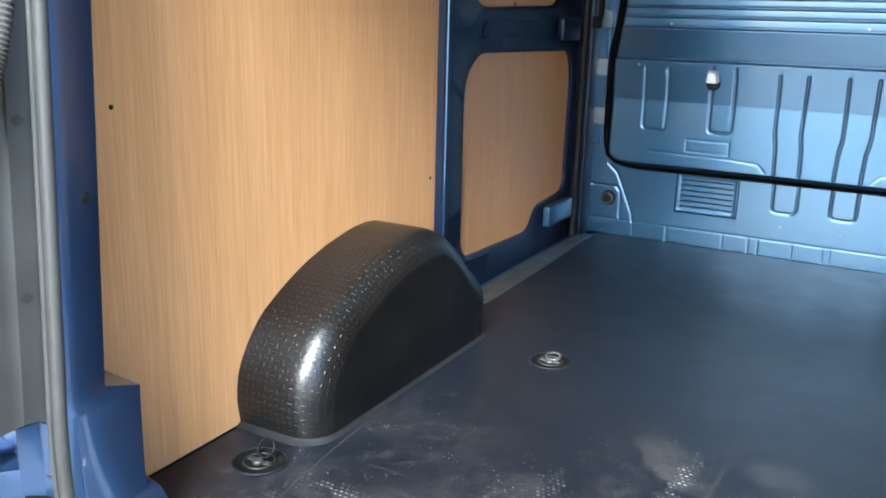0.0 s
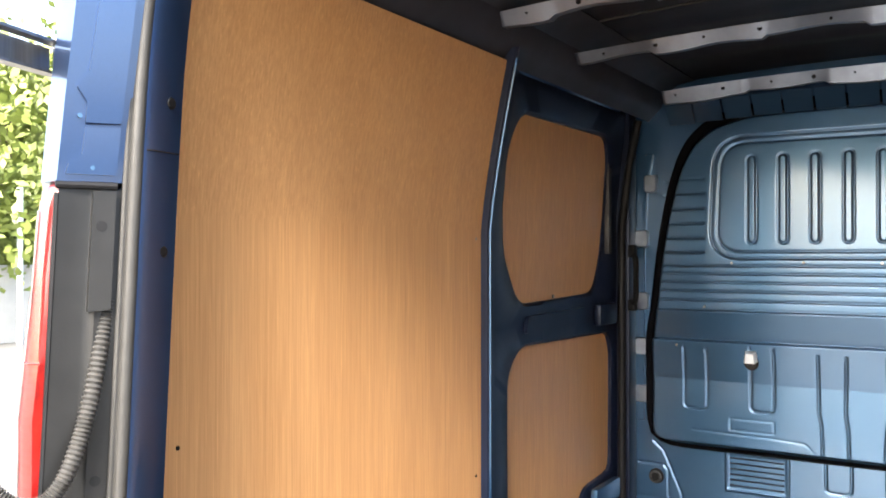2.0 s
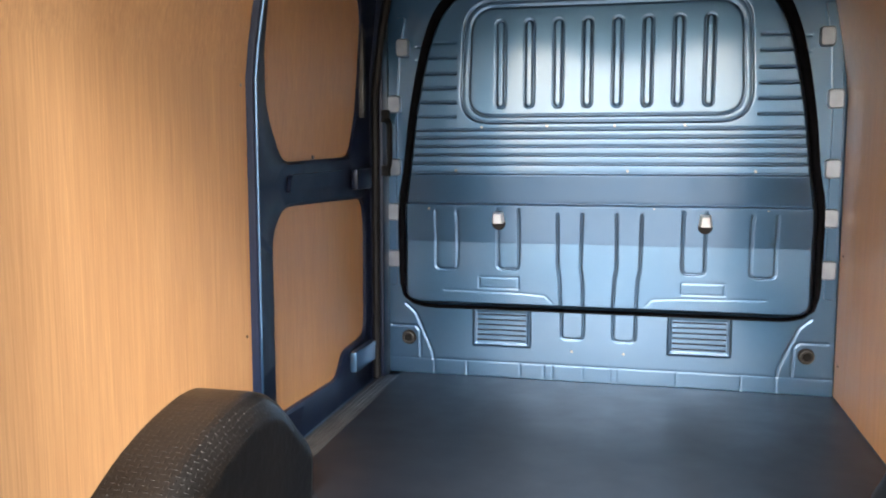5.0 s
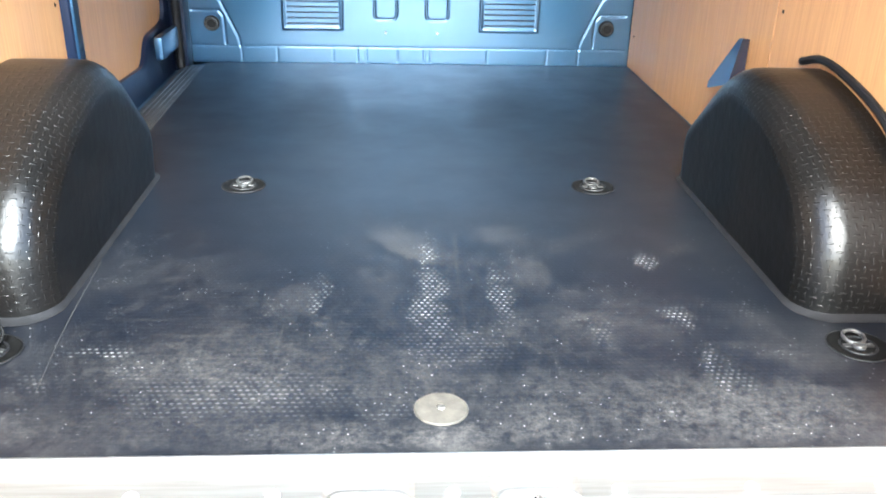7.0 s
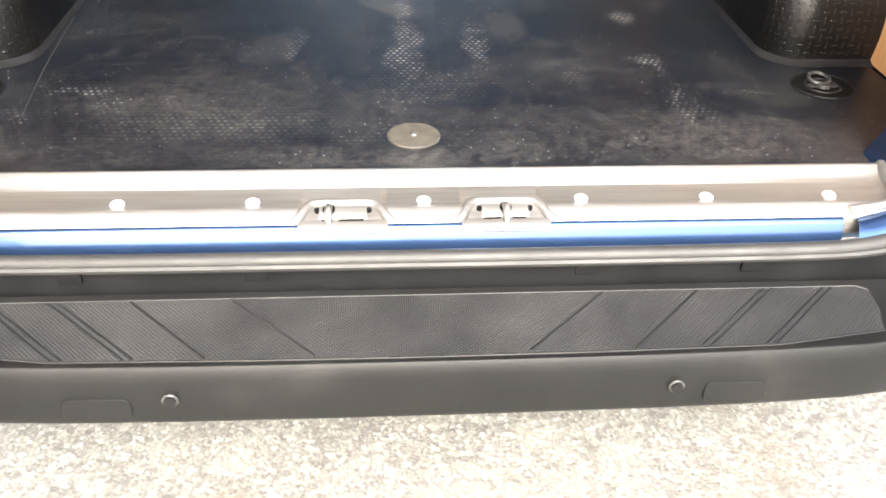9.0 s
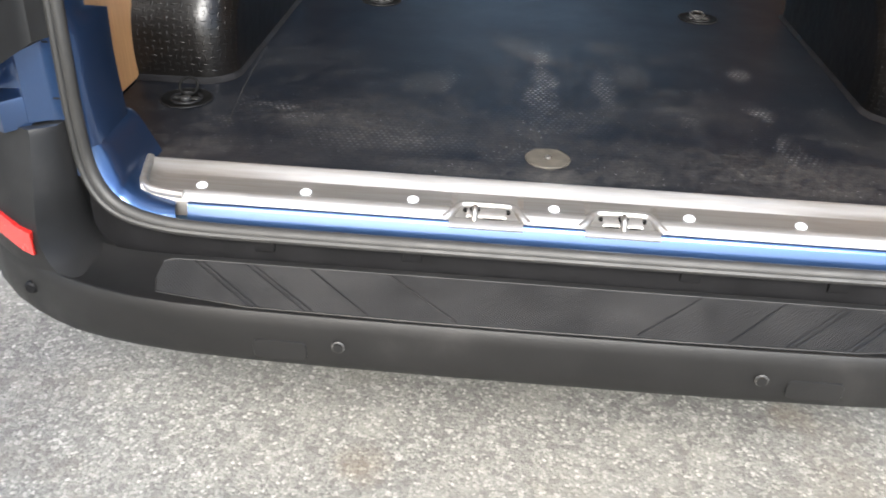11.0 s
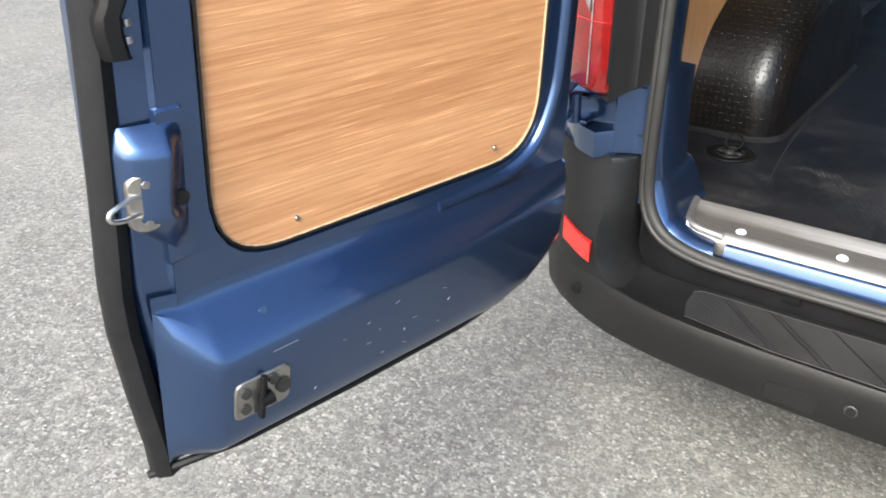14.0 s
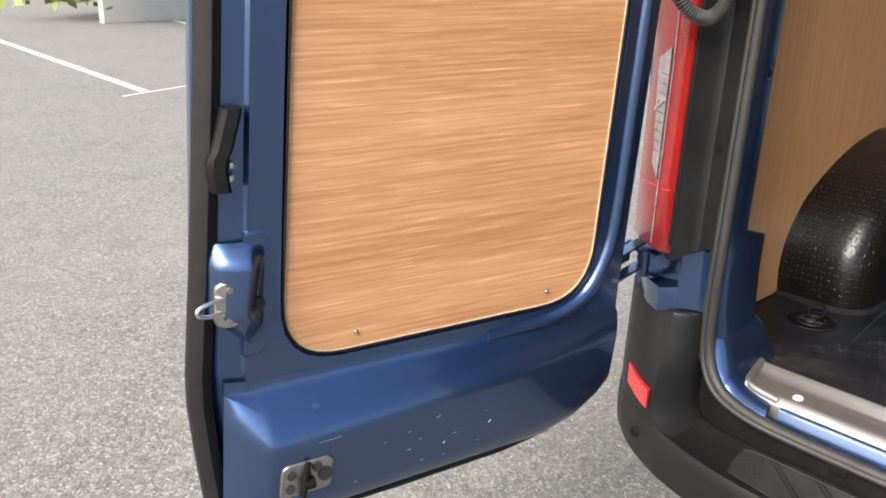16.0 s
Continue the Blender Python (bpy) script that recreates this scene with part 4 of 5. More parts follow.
part("infill_wedge", boxes(((-0.905, 2.30, 1.60), (-0.88, 2.33, 1.95)), bevel=0.003), "scuff", sliding, "bare grey strip beside the upper infill")

# pillar between the lining and the sliding door
prof = [(0.862, 1.262), (0.842, 1.266), (0.835, 1.274), (0.838, 1.284), (0.862, 1.292), (0.886, 1.305), (0.892, 1.40), (0.93, 1.41), (0.93, 1.262)]
rings = []
for z in [F - 0.03, 0.66, 0.72, 0.80] + ZS[1:] + [2.17]:
    out = 0.0 if z > 0.79 else (0.79 - z) * 0.35
    dx = lean(z) - WALL
    rings.append([(-(x + dx), y + out * (1 if i in (1, 2, 3, 4, 5, 6) else 0), z) for i, (x, y) in enumerate(prof)])
part("door_pillar", loft(rings), "shade_blue", van, "dark blue pillar with a bright flanged edge", 30)
# Lighter blue tube paints in the highlight along the pillar's flange.
part("pillar_flange_glint", tube([(-(0.836 + lean(z) - WALL), 1.274 + (0.0 if z > 0.79 else (0.79 - z) * 0.35), z) for z in [F + 0.01, 0.66, 0.72, 0.80] + ZS[1:]], 0.0042, 8), "inner", van, "lighter blue line painted for the highlight along the door pillar's flange")
part("front_pillar", boxes(((-0.93, 2.43, F - 0.02), (-0.845, 2.52, 2.17)), bevel=0.012), "shade_blue", van)
part("door_seal_rail", tube([(-0.868, 2.405, F), (-0.868, 2.405, 1.7), (-0.835, 2.405, 1.95), (-0.80, 2.405, 2.12)], 0.016, 10), "black_seal", van, "brown-black upright rubber door seal")
bm = tube(curve_points([(-0.835, 2.43, 1.40), (-0.815, 2.415, 1.42), (-0.812, 2.412, 1.50), (-0.815, 2.415, 1.58), (-0.835, 2.43, 1.60)]), 0.011, 8)
box(bm, (-0.848, 2.415, 1.375), (-0.818, 2.45, 1.42), 0.006)
box(bm, (-0.848, 2.415, 1.585), (-0.818, 2.45, 1.635), 0.006)
part("grab_handle", bm, "black", van, "black plastic grab handle on the front pillar")

# ---- rear frame, sill and bumper ----
def tail(y, z):
    """The tail leans forward as it rises."""
    return y + 0.055 * (z - 0.8)


def aperture(s):
    """The rear opening's line on one side, from the roof down and round to the sill's middle."""
    line = ((0.700, -0.050, 2.16), (0.722, -0.050, 2.05), (0.736, -0.050, 1.90), (0.740, -0.050, 1.74), (0.741, -0.050, 1.50), (0.741, -0.050, 1.10), (0.741, -0.050, 0.852), (0.741, -0.050, 0.826), (0.742, -0.049, 0.78), (0.745, -0.046, 0.69), (0.742, -0.044, 0.620), (0.722, -0.052, 0.575), (0.688, -0.060, 0.548), (0.635, -0.068, 0.535), (0.56, -0.073, 0.530), (0.40, -0.075, 0.529), (0.15, -0.076, 0.529), (-0.01, -0.076, 0.529))
    return [(s * x, tail(y, max(z, 0.8)), z) for x, y, z in line]


for s in (-1, 1):
    path = curve_points(aperture(s), 5)
    bm = tube(path, 0.0115, 10)
    tube([p + Vector((s * 0.008, -0.010, -0.004)) for p in path], 0.006, 8, bm)
    part("door_seal", bm, "seal", van, "grey rubber weather seal round the rear opening")
    low = [p for p in path if p.z < 0.70]
    part("lower_panel", loft([[p + Vector((s * 0.006, 0.0, 0)), p + Vector((-s * 0.004, 0.018, -0.006)), Vector((p.x, p.y + 0.018, 0.40)), Vector((p.x + s * 0.006, p.y - 0.004, 0.40))] for p in low]), "black", van, "black panel behind the bumper step")
    # painted reveal inside the seal, to the pillar's edge
    rows = [[], [], [], [], []]
    for p in (q for q in path if q.z > 0.645):
        w = 1.0 if p.z > 0.62 else max(0.0, (p.z - 0.535) / 0.085)
        low = float(soft_step(0.842, 0.834, p.z))
        ax = abs(p.x)
        rows[0].append((s * (ax + 0.012), p.y + 0.004, p.z - 0.008 * (1 - w)))
        rows[1].append((s * (ax - 0.010), p.y + 0.004, p.z + 0.006 * (1 - w)))
        out = 0.010 * float(soft_step(0.66, 0.78, p.z))
        rows[2].append((s * (ax - 0.016 - 0.004 * low), p.y + 0.020 - 0.002 * low, p.z + 0.010 * (1 - w)))
        rows[3].append((s * (ax + out - 0.007 * low - 0.013 * w - 0.02 * (1 - w)), p.y + out + 0.068 + 0.062 * low, p.z + 0.022 * (1 - w)))
        rows[4].append((s * (ax + out + 0.13 * w), p.y + out + 0.082 + 0.062 * low, p.z + 0.030 * (1 - w)))
    part("rear_pillar", loft(rows, False, False), "paint", van, "dark blue rear door pillar", 50)
    for z in (1.83, 1.60, 1.15):
        part("pillar_plug", disc((s * (0.735 if z < 1.8 else 0.731), tail(0.0, z), z), 0.010, 0.010, "X", 14, 0.003), "black", van)
    part("pillar_seam", tube([(s * 0.7275, tail(-0.042, 1.753), 1.753), (s * 0.7235, tail(-0.030, 1.753), 1.753), (s * 0.7355, tail(0.024, 1.753), 1.753)], 0.0014, 6), "black_seal", van)
    # ramped corner pressing between pillar and sill: seal line, bright rear edge, inner edge
    at_seal = ((0.749, -0.041, 0.680), (0.746, -0.043, 0.648), (0.739, -0.046, 0.612), (0.722, -0.052, 0.577), (0.705, -0.056, 0.558), (0.686, -0.060, 0.547), (0.645, -0.067, 0.537), (0.600, -0.071, 0.533))
    at_edge = ((0.734, -0.020, 0.672), (0.731, -0.016, 0.656), (0.719, -0.010, 0.640), (0.709, -0.004, 0.618), (0.701, 0.000, 0.596), (0.692, 0.002, 0.575), (0.660, -0.012, 0.560), (0.610, -0.030, 0.551))
    inside = ((0.738, 0.092, 0.676), (0.735, 0.096, 0.662), (0.722, 0.108, 0.648), (0.712, 0.114, 0.626), (0.702, 0.118, 0.600), (0.690, 0.120, 0.573), (0.660, 0.080, 0.556), (0.610, 0.040, 0.548))
    rails = [curve_points([(s * x, y, z) for x, y, z in line], 5) for line in (at_seal, at_edge, inside)]
    rows = []
    for a, b, c in zip(*rails):
        rows.append([a + Vector((s * 0.014, 0.0, -0.006)), a, a.lerp(b, 0.30) + Vector((0, -0.005, 0.007)), a.lerp(b, 0.62) + Vector((0, -0.006, 0.009)), a.lerp(b, 0.88) + Vector((0, -0.002, 0.006)), b + (c - b) * 0.02, b.lerp(c, 0.10), b.lerp(c, 0.5), b.lerp(c, 0.93), c, c + Vector((s * 0.05, 0.012, 0.0))])
    part("sill_corner", loft(rows, False, False), "paint", van, "glossy blue ramped corner pressing beside the sill", 70)
    # outer corner post; above the lamp its slanting face carries a stepped pressing
    post = [(0.750, -0.040), (0.780, -0.052), (0.800, -0.055), (0.885, -0.045), (0.935, -0.015), (0.968, 0.05), (0.985, 0.18), (0.895, 0.18), (0.892, 0.055), (0.762, 0.010)]
    head = [(0.750, -0.052), (0.757, -0.070), (0.793, -0.146), (0.846, -0.136), (0.915, -0.066), (0.962, 0.02), (0.985, 0.18), (0.895, 0.18), (0.892, 0.055), (0.762, 0.010)]
    rings = []
    for z, shape in ((0.60, post), (1.20, post), (1.700, post), (1.702, head), (1.82, head), (1.95, head), (2.05, head), (2.17, head), (2.30, head)):
        tuck = 0.05 * max(0, (z - 1.66) / 0.5) ** 1.3
        rings.append([(s * (x - tuck), tail(y, z), z) for x, y in shape])
    part("corner_post", loft(rings), "paint", van, "blue outer corner post of the body", 30)

    def on_face(u, z, off):
        """A place on the slanting face beside the seal: across, height, and how far it stands proud."""
        tuck = 0.05 * max(0, (z - 1.66) / 0.5) ** 1.3 if z > 1.701 else 0.0
        return (s * (0.757 + 0.036 * u - tuck - 0.90 * off), tail(-0.070 - 0.076 * u - 0.43 * off, z), z)

    panel = [(p.x, p.y) for p in rounded([(0.04, 1.788), (0.64, 1.785), (0.64, 1.815), (0.84, 1.838), (0.66, 1.862), (0.64, 1.960), (0.52, 1.975), (0.38, 1.990), (0.36, 2.12), (0.04, 2.12)], 0.02, 3)]
    part("post_pressing", plate(panel, on_face, 0.007, -0.004, None, 0.003), "paint", van)
    panel = [(p.x, p.y) for p in rounded([(0.04, 1.712), (0.88, 1.712), (0.84, 1.728), (0.64, 1.742), (0.64, 1.781), (0.04, 1.784)], 0.012, 3)]
    part("post_pressing", plate(panel, on_face, 0.006, -0.004, None, 0.003), "paint", van)
    for u, z in ((0.74, 1.797), (0.50, 1.800), (0.28, 1.803), (0.45, 1.722), (0.46, 1.925), (0.46, 1.870)):
        a, b = Vector(on_face(u, z, 0.002)), Vector(on_face(u, z, 0.0065))
        part("post_rivet", tube([a, b], 0.0036, 10), "inner", van)
    part("post_joint", tube([on_face(0.0, 1.697, 0.001), on_face(0.5, 1.697, 0.001), on_face(1.0, 1.697, -0.002)], 0.006, 8), "black_seal", van)
    # black cover between the lamp and the seal: a strip with holes, then a hollowed panel
    section = [(0.750, -0.046), (0.754, -0.064), (0.757, -0.070), (0.766, -0.091), (0.7705, -0.0935), (0.777, -0.104), (0.784, -0.121), (0.793, -0.1405), (0.815, -0.125), (0.820, -0.045)]
    rings = []
    for z in (0.83, 1.0, 1.2, 1.35, 1.5, 1.692):
        hollow = 0.003 * math.exp(-((z - 1.42) / 0.10) ** 2)
        rings.append([(s * (x + (hollow if 4 <= i <= 6 else 0)), tail(y, z), z - (0.018 * min(1, max(0, (x - 0.766) / 0.027)) if z < 0.84 else 0)) for i, (x, y) in enumerate(section)])
    cover = part("pillar_cover", loft(rings), "cover", van, "black plastic cover beside the tail lamp", 35)
    block = [(p.x, p.y) for p in rounded([(0.02, 1.515), (0.40, 1.512), (0.40, 1.688), (0.02, 1.688)], 0.008, 3)]
    part("cover_box", plate(block, on_face, 0.010, -0.002), "cover", cover)
    for u, z, off in ((0.24, 1.637, 0.010), (0.12, 1.266, 0.0), (0.12, 1.018, 0.0)):
        part("cover_hole", tube([on_face(u, z, off - 0.004), on_face(u, z, off + 0.0008)], 0.008, 14), "black_seal", cover)
    # tail lamp
    def lamp_ring(z, grow):
        return [(s * x, tail(y, z), z) for x, y in ((0.800, -0.070), (0.796, -0.138), (0.800, -0.1455 - grow), (0.814, -0.1490 - grow), (0.833, -0.1450 - grow), (0.875 + grow * 0.5, -0.121 - grow), (0.912 + grow, -0.089 - grow), (0.943 + grow, -0.042), (0.966 + grow * 0.5, 0.020), (0.972, 0.06))]
    lamp = part("tail_lamp", loft([lamp_ring(z, g) for z, g in ((0.822, -0.014), (0.834, 0.0), (0.95, 0.002), (1.15, 0.003), (1.28, 0.008), (1.36, 0.012), (1.43, 0.008), (1.55, 0.001), (1.66, -0.002), (1.690, -0.006), (1.72, -0.040))]), "lens", van, "tall red tail lamp cluster", 50)
    bm = loft([[(s * x, tail(y + d, z), z) for x, y, z in ((0.838, -0.1455, 0.960), (0.860, -0.1325, 0.985), (0.882, -0.1195, 1.17), (0.842, -0.1440, 1.195))] for d in (0.008, -0.004)])
    lens = part("reversing_lens", bm, "clear", lamp, "silver striped reversing lens")
    for k in range(9):
        z = 1.010 + 0.017 * k
        part("lens_stripe", tube([(s * 0.8415, tail(-0.1490, z), z), (s * 0.866, tail(-0.1345, z + 0.001), z + 0.001)], 0.0006, 5), "conduit", lens)
    part("lens_bar", tube([(s * 0.842, tail(-0.1500, 1.105), 1.105), (s * 0.872, tail(-0.1310, 1.080), 1.080)], 0.0030, 6), "line", lamp, "pale bar across the reversing lens")
    # Thin silver line paints the highlight along the lamp's ridge.
    part("lens_ridge_glint", tube([(s * 0.8335, tail(-0.1462 - g, z), z) for z, g in ((0.84, 0.0), (0.95, 0.002), (1.15, 0.003), (1.28, 0.008), (1.36, 0.012), (1.43, 0.008), (1.55, 0.001), (1.66, -0.002))], 0.0012, 6), "clear", lamp)
    for z, g in ((0.945, 0.002), (1.215, 0.005), (1.44, 0.008)):
        part("lens_joint", tube([(s * x, tail(y - g, z), z) for x, y in ((0.798, -0.143), (0.814, -0.149), (0.833, -0.145), (0.875, -0.121), (0.912, -0.089), (0.943, -0.042))], 0.0014, 6), "reflector", lamp)
    part("lamp_inner_edge", tube([(s * 0.7965, tail(-0.1405, z), z) for z in (0.845, 1.0, 1.3, 1.6, 1.685)], 0.0045, 6), "black_seal", lamp, "dark gasket along the lamp")
    # body ledge and hinge recess below the lamp
    bm = loft([[(s * x, y, z - 0.004 * (x > 0.82)) for x, y in ((0.800, -0.03), (0.800, -0.079 + d), (0.832 - d * 0.3, -0.103 + d), (0.870, -0.082 + d), (0.925, -0.03 + d), (0.968, 0.06))] for z, d in ((0.695, 0.0), (0.738, 0.0), (0.7425, 0.0015), (0.744, 0.005), (0.7450, 0.045))])
    part("body_ledge", bm, "paint", van, "blue painted ledge below the tail lamp", 25)
    bm = loft([[(s * x, y, z) for x, y in ((0.748, -0.030), (0.748, -0.058), (0.751, -0.061), (0.769, -0.0625), (0.774, -0.0645), (0.802, -0.0815), (0.806, -0.080), (0.808, -0.03))] for z in (0.700, 0.704, 0.828, 0.834)])
    part("hinge_plate", bm, "paint", van, "", 25)
    part("hinge_recess", boxes(((min(s * 0.80, s * 0.93), -0.045, 0.735), (max(s * 0.80, s * 0.93), -0.02, 0.815)), bevel=0.004), "paint", van)
    for x, z in ((0.822, 0.795), (0.838, 0.772)):
        part("hinge_bolt", disc((s * x, -0.047, z), 0.0065, 0.010, "Y", 12, 0.003), "paint", van)
    for x, z in ((0.757, 0.823), (0.757, 0.735)):
        part("plate_slot", boxes(((min(s * x, s * (x + 0.010)), -0.0625, z - 0.0015), (max(s * x, s * (x + 0.010)), -0.060, z + 0.0015))), "black_seal", van)
    for z in (0.768, 1.90):
        y = tail(-0.06, z)
        bm = boxes(((min(s * 0.855, s * 0.915), y - 0.030, z - 0.022), (max(s * 0.855, s * 0.915), y + 0.02, z - 0.016)), ((min(s * 0.855, s * 0.915), y - 0.030, z + 0.024), (max(s * 0.855, s * 0.915), y + 0.02, z + 0.030)), bevel=0.0025)
        tube([(s * 0.880, y - 0.030, z - 0.020), (s * 0.880, y - 0.030, z + 0.034)], 0.012, 14, bm)
        # Upper hinge takes pale zinc for the bright reflection on its blue paint.
        part("hinge", bm, "paint" if z < 1 else "zinc", van, "rear door hinge with its pin")

# shiny sill plate
prof = [(0.078, 0.562), (0.077, 0.5735), (0.0745, 0.5785), (0.069, 0.5800), (0.063, 0.5770), (0.054, 0.5705), (0.045, 0.5645), (0.038, 0.5638), (0.000, 0.5635), (-0.004, 0.5645), (-0.009, 0.5675), (-0.013, 0.5690), (-0.018, 0.5678), (-0.024, 0.5642), (-0.034, 0.5556), (-0.036, 0.5470), (-0.036, 0.53), (0.078, 0.53)]
KEEPS = (-0.101, 0.119)
notched = [(y, z - 0.012 if -0.035 < y < 0.001 else z) for y, z in prof]
rings = [[(x, y, z) for y, z in prof] for x in (-0.655, -0.36)]
for x in KEEPS:
    rings += [[(x + w, y, z) for y, z in line] for w, line in ((-0.060, prof), (-0.050, notched), (0.050, notched), (0.060, prof))]
rings += [[(x, y, z) for y, z in prof] for x in (0.36, 0.655)]
sill = part("sill_plate", loft([[(-0.692 + 0.20 * (0.078 - y), y, max(z, 0.5735) if -0.02 < y < 0.076 and z > 0.55 else z) for y, z in prof]] + rings + [[(0.692 - 0.20 * (0.078 - y), y, max(z, 0.5735) if -0.02 < y < 0.076 and z > 0.55 else z) for y, z in prof]]), "sill", van, "bright brushed steel sill plate", 25)
for x in (-0.580, -0.404, -0.224, 0.009, 0.229, 0.408, 0.587):
    part("sill_rivet", disc((x, 0.010, 0.5640), 0.0095, 0.006, "Z", 16, 0.002), "white", sill, "pale domed sill rivet")
for g in (-1, 1):
    bead = [(g * x, y, z) for x, y, z in ((0.690, 0.074, 0.5775), (0.685, 0.045, 0.574), (0.679, 0.018, 0.5725), (0.672, -0.006, 0.571), (0.652, -0.021, 0.567), (0.600, -0.027, 0.563))]
    part("sill_end", tube(curve_points(bead, 6), 0.0075, 10), "sill", sill, "rolled bright end of the sill plate", 80)
lip = [(-0.034, 0.5560), (-0.0385, 0.5545), (-0.042, 0.5490), (-0.048, 0.5300), (-0.053, 0.5120), (-0.053, 0.50), (-0.02, 0.50), (-0.02, 0.552)]
part("sill_lip", loft([[(x, y, z) for y, z in lip] for x in (-0.590, -0.3, 0.3, 0.590)]), "paint", van, "blue painted lip below the sill plate", 50)
for x, g in zip(KEEPS, (-1, 1)):
    latch = thing("latch_recess", (x, -0.02, 0.545), "trapezoid latch keep let into the bright sill edge", "latch keep", "sill latch keeps")
    rim = [(-0.068, -0.030, 0.5545), (-0.060, -0.022, 0.5590), (-0.053, -0.010, 0.5630), (-0.046, 0.000, 0.5640), (-0.036, 0.005, 0.5645), (0.0, 0.006, 0.5645), (0.036, 0.005, 0.5645), (0.046, 0.000, 0.5640), (0.053, -0.010, 0.5630), (0.060, -0.022, 0.5590), (0.068, -0.030, 0.5545)]
    part("raised_rim", tube(curve_points([(x + a, b, c) for a, b, c in rim], 4), 0.0072, 14), "sill", latch, "", 80)
    rows = [[(x - w, y, z), (x - w * 0.6, y - 0.001, z), (x + w * 0.6, y - 0.001, z), (x + w, y, z)] for w, y, z in ((0.040, 0.003, 0.5655), (0.043, -0.003, 0.5645), (0.050, -0.020, 0.5590), (0.056, -0.031, 0.5550))]
    part("keep_wall", loft(rows, False, False), "keep", latch, "grey sloping wall of the recess", 30)
    rows = [[(x + dx, y, z) for dx in (-0.032, 0.032)] for y, z in ((-0.004, 0.5655), (-0.0065, 0.5672), (-0.010, 0.5668), (-0.024, 0.5605), (-0.0255, 0.5585), (-0.0255, 0.556))]
    part("keep_plate", loft(rows, False, False), "keep", latch, "", 50)
    part("keep_lip", loft([[(x + dx, y, z) for y, z in ((-0.030, 0.5585), (-0.034, 0.5585), (-0.0455, 0.5500), (-0.0455, 0.5475), (-0.030, 0.5475))] for dx in (-0.060, 0.060)]), "sill", latch, "bright folded lip over the blue edge")
    at = x + (-0.019 if g < 0 else 0.001)
    part("keep_slot", loft([[(at + w * math.cos(k), -0.013 + u + 0.008 * math.sin(k), 0.5664 - 0.45 * (u + 0.008 * math.sin(k)) * -1) for k in (2 * math.pi * j / 14 for j in range(14))] for w, u in ((0.0085, 0.0), (0.0080, -0.0006))]), "cup", latch, "dark slot round the loop")
    part("keep_loop", tube(curve_points([(at, -0.010, 0.564), (at, -0.014, 0.5715), (at, -0.024, 0.5695), (at, -0.034, 0.5560)], 5), 0.0052, 10), "zinc", latch)
    # Flat black discs stand for the shaded holes at the plate's ends.
    for k in (-0.0345, 0.0345):
        part("keep_hole_dark", disc((x + k, -0.011, 0.5630), 0.0042, 0.005, "Z", 12), "cup", latch)
    for a, b in ((-0.006, 0.028), (-0.029, -0.025)) if g < 0 else ((-0.030, -0.006), (0.010, 0.028)):
        part("keep_groove", boxes(((x + a, -0.0285, 0.5560), (x + b, -0.0262, 0.5592))), "cup", latch)

# bumper
half = [((0.0, -0.2330), (0.0, -0.088)), ((0.15, -0.2328), (0.15, -0.088)), ((0.30, -0.2315), (0.30, -0.088)), ((0.45, -0.2280), (0.45, -0.088)), ((0.56, -0.2220), (0.55, -0.088)), ((0.63, -0.2130), (0.61, -0.088)), ((0.69, -0.1990), (0.66, -0.086)), ((0.75, -0.1780), (0.70, -0.080)), ((0.80, -0.1520), (0.73, -0.070)), ((0.85, -0.1210), (0.76, -0.055)), ((0.90, -0.0850), (0.79, -0.03)), ((0.945, -0.0420), (0.83, 0.0)), ((0.975, 0.0100), (0.87, 0.03)), ((0.992, 0.080), (0.89, 0.08)), ((0.998, 0.25), (0.90, 0.25)), ((1.0, 0.55), (0.90, 0.55))]
stations = [((-a, b), (-c, d)) for (a, b), (c, d) in half[:0:-1]] + half
section = [(1.0, 0.470), (1.0, 0.4865), (0.96, 0.4860), (0.90, 0.4845), (0.12, 0.4800), (0.075, 0.4835), (0.045, 0.4830), (0.015, 0.4760), (0.0, 0.4600), (0.004, 0.430), (0.025, 0.400), (0.06, 0.388), (0.5, 0.380), (1.0, 0.385)]
rings = []
for (fx, fy), (ix, iy) in stations:
    drop = 0.018 * soft_step(0.62, 0.95, abs(fx))
    rings.append([(fx + (ix - fx) * a, fy + (iy - fy) * a, z - (drop if z < 0.44 else 0)) for a, z in section])
bumper = part("rear_bumper", loft(rings), "bumper", van, "grey-black moulded rear bumper with a step", 40)
bm = bmesh.new()
inset = [(-0.612, -0.110, -0.150), (-0.598, -0.101, -0.188), (-0.45, -0.101, -0.2105), (-0.2, -0.101, -0.2155), (0.0, -0.101, -0.2165), (0.2, -0.101, -0.2155), (0.45, -0.101, -0.2105), (0.598, -0.101, -0.188), (0.612, -0.110, -0.150)]
rows = [[(x, y0 + (y1 - y0) * k / 6, 0.4868 - 0.0048 * k / 6) for k in range(7)] for x, y0, y1 in inset]
loft(rows, False, False, bm)
tread = part("step_tread", bm, "step", bumper, "diamond-textured step tread")
part("tread_rib", tube([(x, y0, 0.4862) for x, y0, y1 in inset], 0.0014, 6), "bumper", bumper)
part("tread_rib", tube([(x, y1, 0.4816) for x, y0, y1 in inset], 0.0014, 6), "bumper", bumper)
